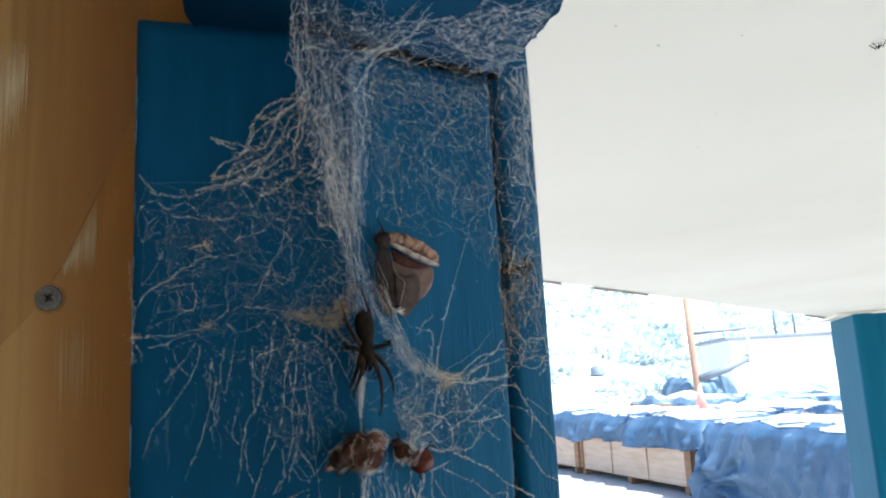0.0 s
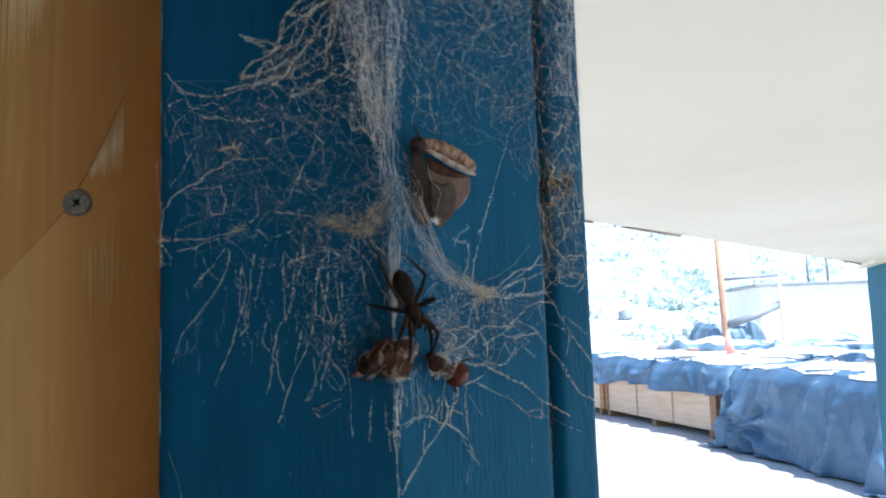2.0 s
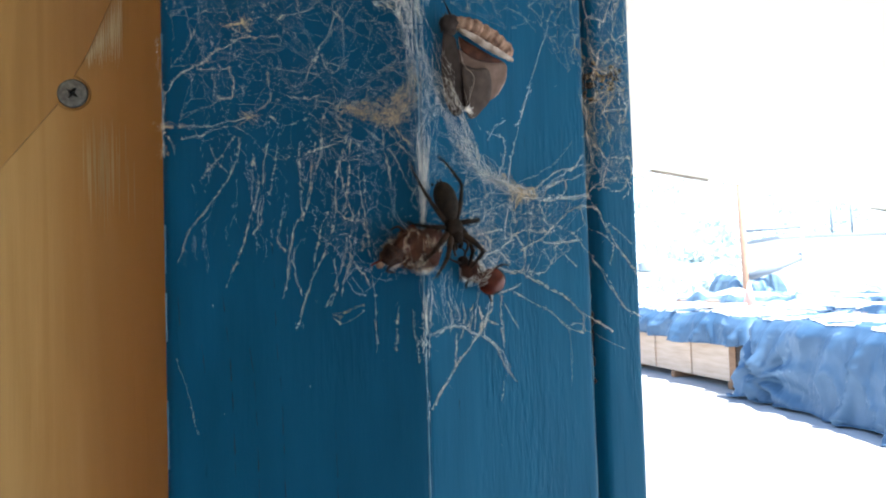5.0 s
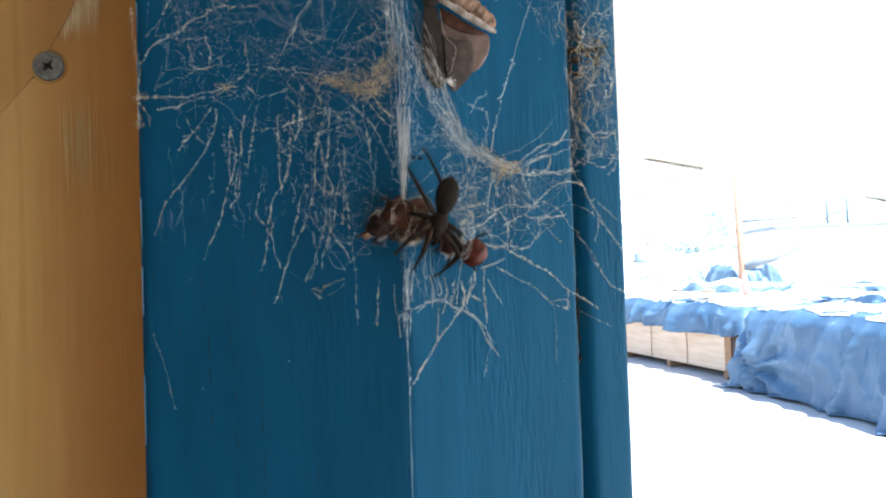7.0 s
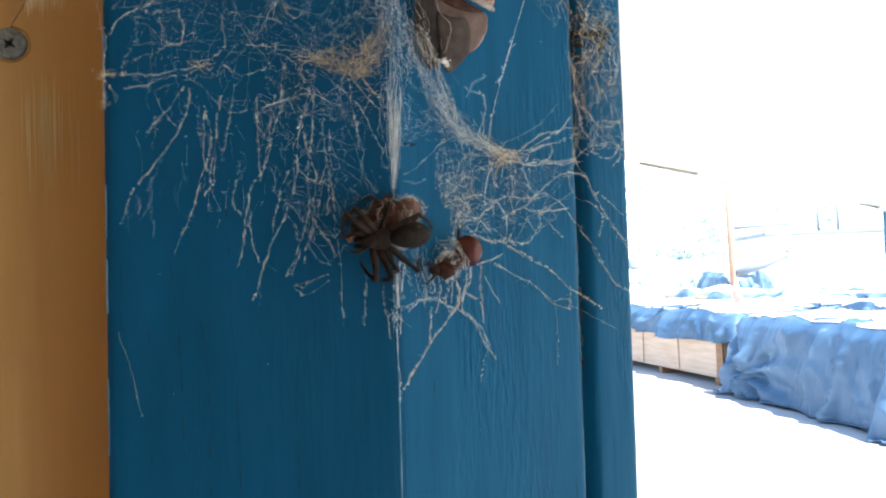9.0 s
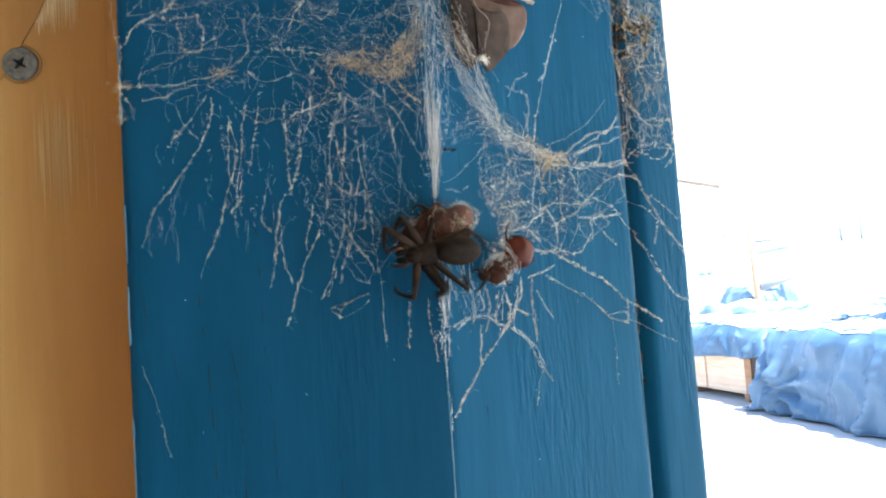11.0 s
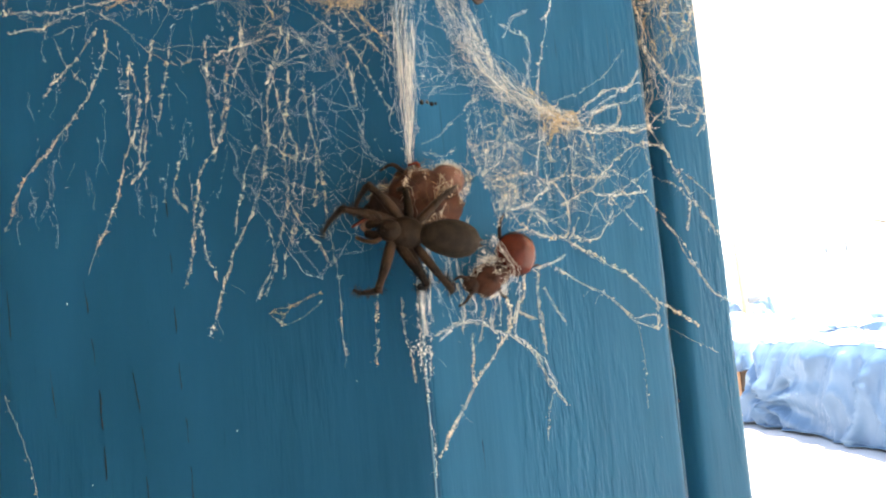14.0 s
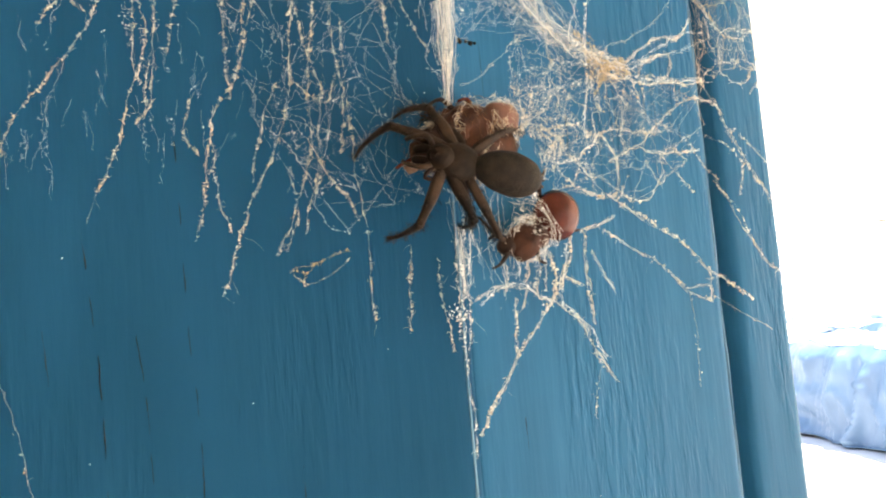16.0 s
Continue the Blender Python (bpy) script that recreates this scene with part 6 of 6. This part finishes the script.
for key in HIPS:
    fa, fb = SPANS[key[1]]
    b = bmesh.new()
    path = smooth_path([mm(0, -0.5, 0), mm(0, 0.3, 0.1), mm(0, fa * 0.5, 0.35), mm(0, fa, 0)], 0.0004)
    n = len(path) - 1
    stout = 1.2 if key[1] in "12" else 1.0
    tube(b, path, [0.001 * stout * (0.46 + 0.15 * math.sin(math.pi * min(1, 1.25 * i / n)) - 0.08 * i / n) for i in range(n + 1)], 10)
    for i in range(150):
        p = random.choice(path)
        d = Vector((random.gauss(0, 1), random.uniform(0.2, 0.8), random.gauss(0, 1))).normalized()
        tube(b, [p + d * 0.0004, p + d * random.uniform(0.0009, 0.0015)], [0.00003, 0.00001], 3, False)
    coat = CARAPACE if key in ("L2", "L3", "R3") else LEG
    upper = part("leg", b, coat, spider)
    b = bmesh.new()
    path = smooth_path([mm(0, -0.15, 0), mm(0, fb * 0.15, 0.15), mm(0, fb * 0.5, 0.1), mm(0, fb * 0.8, -0.25), mm(0, fb, -0.75)], 0.0004)
    n = len(path) - 1
    tube(b, path, [0.001 * stout * max(0.12, 0.41 - 0.3 * (i / n) ** 0.8) for i in range(n + 1)], 10)
    for i in range(170):
        p = random.choice(path)
        d = Vector((random.gauss(0, 1), random.uniform(0.2, 0.9), random.gauss(0, 1))).normalized()
        tube(b, [p + d * 0.0003, p + d * random.uniform(0.0007, 0.0012)], [0.000028, 0.00001], 3, False)
    lower = part("shin", b, coat, upper)
    rigs[key] = (upper, lower, fa, fb)

# body on the post: seconds, u, v, h in millimetres, heading in degrees (0 along u, 90 up)
BODY = [
    (0, 0.3, 18.3, 5, -85),
    (0.3, 1.9, 15.2, 5, -85),
    (0.5, 0.8, 8.3, 5, -74),
    (0.7, -0.8, 9.8, 5, -74),
    (1, 0.9, 9.5, 5, -75),
    (1.5, 1.6, 5.8, 5, -68),
    (2, 2.5, 6, 5, -70),
    (2.5, 3, 4.2, 5, -69),
    (3, 3.6, 3.8, 5, -74),
    (3.5, 3.7, 3.0, 5, -73),
    (4, 3.6, 2.6, 5, -74),
    (5.2, 4.7, 1.5, 6, -73),
    (6.5, 5.4, -1.4, 6, -82),
    (7, 6, -3.1, 6.5, -109),
    (7.3, 6.3, -7.6, 7, -144),
    (7.6, 4.5, -7.8, 7.5, -158),
    (8, 0.7, -8.1, 8, -163),
    (8.4, -3.2, -9.5, 8, -176),
    (9, -4, -9.5, 7.5, -173),
    (9.5, -4.6, -10.1, 7.5, -174),
    (10.6, -4.4, -10, 7.5, -177),
    (12, -2.3, -9.5, 8, -179),
    (12.5, -1.9, -10.3, 8, -177),
    (13, -2.2, -10, 8.5, -186),
    (13.5, -2.5, -10.3, 8.5, -188),
    (14, -3.1, -9.9, 9, -189),
    (14.5, -3.6, -9.5, 9.5, -185),
    (15, -2, -8.7, 10, -192),
    (15.5, -2.1, -8.7, 10.5, -192),
    (16, -2.4, -8.5, 11, -193),
]
# where each foot stands at some moments: seconds, u, v
FEET = {
    "L1": [(0, 5.9, -3.3), (0.5, 4.4, -9.4), (1.5, 9, -6.8), (2, 8.7, -8.4), (2.5, 3.8, -10.2), (3.5, 12.3, -7.4), (4, 9.9, -8), (6.5, 8, -15.3), (7, 6, -16.8), (7.6, 5.8, -17.2), (8, 2.3, -15.8), (8.4, -2.9, -15.7), (9, -7.3, -14.5), (12.5, -10.4, -17), (14, -9.4, -16.6), (14.5, -9.2, -16.1), (15.5, -9.8, -15.5), (16, -9, -15.5)],
    "L2": [(0, 9.7, 6.1), (0.5, 9.7, -6.9), (1.5, 11.7, -4.1), (2, 9.9, -7.1), (2.5, 7.1, -8), (3.5, 9.5, -8.1), (4, 7.8, -9.2), (6.5, 11, -14.1), (7, 9.2, -14.6), (7.6, 8.7, -15.9), (8, 4.4, -15.3), (8.4, -0.6, -15.8), (9, -2.8, -17.9), (12.5, 0, -16.9), (14, -0.5, -16.8), (14.5, -0.8, -15.1), (15.5, -0.9, -14.8), (16, 0, -14.6)],
    "L3": [(0, 8, 19.4), (0.5, 7, 17.8), (1.5, 8.7, 6.9), (2, 8.3, 7.4), (2.5, 9.3, 8.5), (3.5, 8.6, 5.2), (4, 6.7, 4.5), (6.5, 12.1, -4.1), (7, 12.9, -8.4), (7.6, 11.1, -12.3), (8, 6.7, -11.8), (8.4, 3.5, -13.7), (9, -0.5, -15.7), (12.5, 1.4, -16.5), (14, 0.6, -16), (14.5, 0.6, -15), (16, 1.4, -14)],
    "L4": [(0, 0, 35), (0.5, 2.3, 23.8), (1.5, 1.7, 22.1), (2, 1.9, 19.2), (2.5, 1.2, 23.9), (3.5, 3.7, 19.9), (4, 3.1, 19.4), (6.5, 5.2, 13.1), (7, 4.7, 13), (7.6, 9.6, 6), (8, 8.7, 2.5), (8.4, 8, -5.6), (9, 4.4, -13.6), (12.5, 4.4, -14.4), (14, 3.7, -15.4), (14.5, 3, -14.6), (16, 2.8, -13.5)],
    "R1": [(0, -2.2, 5.9), (0.5, 2.6, -2.8), (1.5, 2.7, -14.1), (2, 2.8, -11.7), (2.5, 3.2, -3.1), (3.5, 4.6, -8.8), (4, 2.8, -9.1), (6.5, 0.8, -13.9), (7, 0.7, -15.2), (7.6, -3.5, -15.5), (8, -7.9, -13.7), (8.4, -11.8, -11), (9, -11, -7.8), (12.5, -9.8, -9.4), (14, -13.3, -8.3), (14.5, -13.7, -6.2), (15.5, -13.3, -4.9), (16, -12.5, -4.7)],
    "R2": [(0, -2.9, 7.3), (0.5, -0.4, 1.8), (1.5, -1.6, -4.8), (2, -2, -7.8), (2.5, -0.2, -3), (3.5, -0.3, -6.6), (4, -1.7, -7.6), (6.5, -3.1, -11.3), (7, -3.1, -11.4), (7.6, -5.8, -13.1), (8, -9.5, -10.3), (8.4, -10.5, -6.5), (9, -10.2, -5.9), (12.5, -7.8, -6.5), (14, -8.9, -5.5), (14.5, -7.5, -2.6), (15.5, -8.4, -0.5), (16, -7, 0.3)],
    "R3": [(0, -4.7, 18.5), (0.5, -6.3, 7.9), (1.5, -5.9, 6.6), (2, -7.8, 6.5), (2.5, -7.4, 6.8), (3.5, -5.8, 5.9), (4, -7, 5.2), (6.5, 0.4, -4.2), (7, 3.3, -3.7), (7.6, -3.2, -6.2), (8, -5.9, -4.7), (8.4, -3.6, -1), (9, -0.8, 0.3), (12.5, -2.2, -3.4), (14, -3.3, -2.8), (14.5, -4.8, -1.5), (15.5, -4.7, -0.2), (16, -4.4, 0.6)],
    "R4": [(0, -4.3, 29.6), (0.5, -3.4, 31.3), (1.5, -4.1, 19.3), (2, -4.3, 19.2), (2.5, -7.7, 23.8), (3.5, -3.8, 19.1), (4, -4.8, 18.5), (6.5, -0.6, 9.1), (7, -0.6, 9.8), (7.6, 3.7, 2.2), (8, 4.5, 4.7), (8.4, 6.1, 0.2), (9, 8.2, -6.8), (12.5, 10.5, -7.9), (14, 9.9, -0.1), (14.5, 11.4, -6.4), (15.5, 11.8, -0.8), (16, 11.6, -0.8)],
}


def between(rows, t):
    """Values of rows at t, straight between their neighbours."""
    times = [r[0] for r in rows]
    return [float(np.interp(t, times, [r[k] for r in rows])) for k in range(1, len(rows[0]))]


def spider_pose(u, v, h, heading):
    side = (ALONG_B - ALONG_A).normalized()
    out = (OUT_A + OUT_B).normalized()
    side3, up, z = Vector((side.x, side.y, 0)), Vector((0, 0, 1)), Vector((out.x, out.y, 0))
    a = radians(heading)
    y = side3 * math.cos(a) + up * math.sin(a)
    x = y.cross(z)
    q = ARRIS + (side * u + out * h) * 0.001
    p = Vector((q.x, q.y, LEVEL + v * 0.001))
    return Matrix(((x.x, y.x, z.x, p.x), (x.y, y.y, z.y, p.y), (x.z, y.z, z.z, p.z), (0, 0, 0, 1)))


def frame_along(origin, way, top):
    y = way.normalized()
    x = y.cross(top).normalized()
    z = x.cross(y)
    return Matrix(((x.x, y.x, z.x, origin.x), (x.y, y.y, z.y, origin.y), (x.z, y.z, z.z, origin.z), (0, 0, 0, 1)))


def leg_poses(hip, foot, fa, fb, splay):
    """Two-bone reach: the leg's pose in the body's space and the shin's pose in the leg's."""
    d = foot - hip
    far = min(max(d.length, abs(fa - fb) * 1.02 + 0.0004), (fa + fb) * 0.985)
    d.normalize()
    lift = Vector((0, 0, 1)) + Vector((hip.x, 0, 0)).normalized() * splay
    lift = (lift - d * lift.dot(d)).normalized()
    c = (fa * fa + far * far - fb * fb) / (2 * fa * far)
    knee = hip + d * fa * c + lift * fa * math.sqrt(max(0, 1 - c * c))
    end = hip + d * far
    m = frame_along(hip, knee - hip, lift)
    n = frame_along(knee, end - knee, lift)
    return m, m.inverted() @ n


def motions():
    times = [0, 0.3, 0.4, 0.5, 0.6, 0.7, 0.85, 1, 1.25, 1.5, 1.75, 2, 2.5, 3, 3.5, 4, 4.6, 5.2, 5.8, 6.5, 6.75, 7, 7.15, 7.3, 7.45, 7.6, 7.8, 8, 8.2, 8.4, 8.7, 9, 9.5, 10.2, 10.9, 11.5, 12, 12.5, 13, 13.5, 14, 14.25, 14.5, 14.75, 15, 15.5, 16]
    rows = [(t, spider_pose(*between(BODY, t))) for t in times]
    walk(spider, rows)
    side = (ALONG_B - ALONG_A).normalized()
    out = (OUT_A + OUT_B).normalized()
    drag = ((0, -3.2, -4.4), (0.6, -3.6, -5.0), (1.2, -3.9, -5.0), (2, -4.2, -3.5), (3.5, -5.0, -1.7), (4, -5.2, -1.2), (5.5, -4.4, -0.6), (7, -3.2, -0.3), (7.6, -2.6, -1.3), (8, -2.8, -2.0), (8.5, -2.6, -2.2), (9, -3.8, -2.4), (9.7, -4.0, -2.3), (11, -2.2, -2.0), (12, -1.2, -1.8), (12.5, -0.9, -1.6), (13, -1.1, -1.1), (14, -1.6, -0.9), (14.5, -0.9, -1.0), (15, -0.5, -0.8), (16, 0, 0))
    walk(first, [(t, Matrix.Translation((side.x * a * 0.001, side.y * a * 0.001, b * 0.001))) for t, a, b in drag])
    hub = on_post(*qa)
    twist = ((0, -62, 2.0, 1.2), (3.5, -60, 2.2, 0.9), (6.5, -58, 2.2, 1.5), (7, -50, 2.3, 1.7), (7.4, -34, 2.7, 1.6), (7.9, -14, 3.0, 1.2), (8.4, -2, 3.0, 1.3), (9, 0, 1.8, 1.0), (9.7, 0, 1.6, 0.9), (12, 4, 2.3, 2.2), (12.5, 4, 2.3, 1.6), (13.2, 3, 1.8, 1.1), (14, 2, 1.0, 0.5), (14.5, 2, 1.1, 0.9), (15, 1, 0.4, 0.6), (16, 0, 0, 0))
    walk(second, [(t, Matrix.Translation(hub + Vector((side.x * u, side.y * u, v)) * 0.001) @ Matrix.Rotation(radians(a), 4, Vector((out.x, out.y, 0))) @ Matrix.Translation(-hub)) for t, a, u, v in twist])
    for key, (upper, lower, fa, fb) in rigs.items():
        hip = Vector((HIPS[key][0], HIPS[key][1], -0.1)) * 0.001
        legs, shins = [], []
        for t, m in rows:
            u, v = between(FEET[key], t)
            m1, m2 = leg_poses(hip, m.inverted() @ on_post(u, v, 2.0), fa * 0.001, fb * 0.001, SPLAY[key] + (between(REACHING, t)[0] if key in ("L1", "L2") else 0))
            legs.append((t, m1))
            shins.append((t, m2))
        walk(upper, legs)
        walk(lower, shins)


motions()
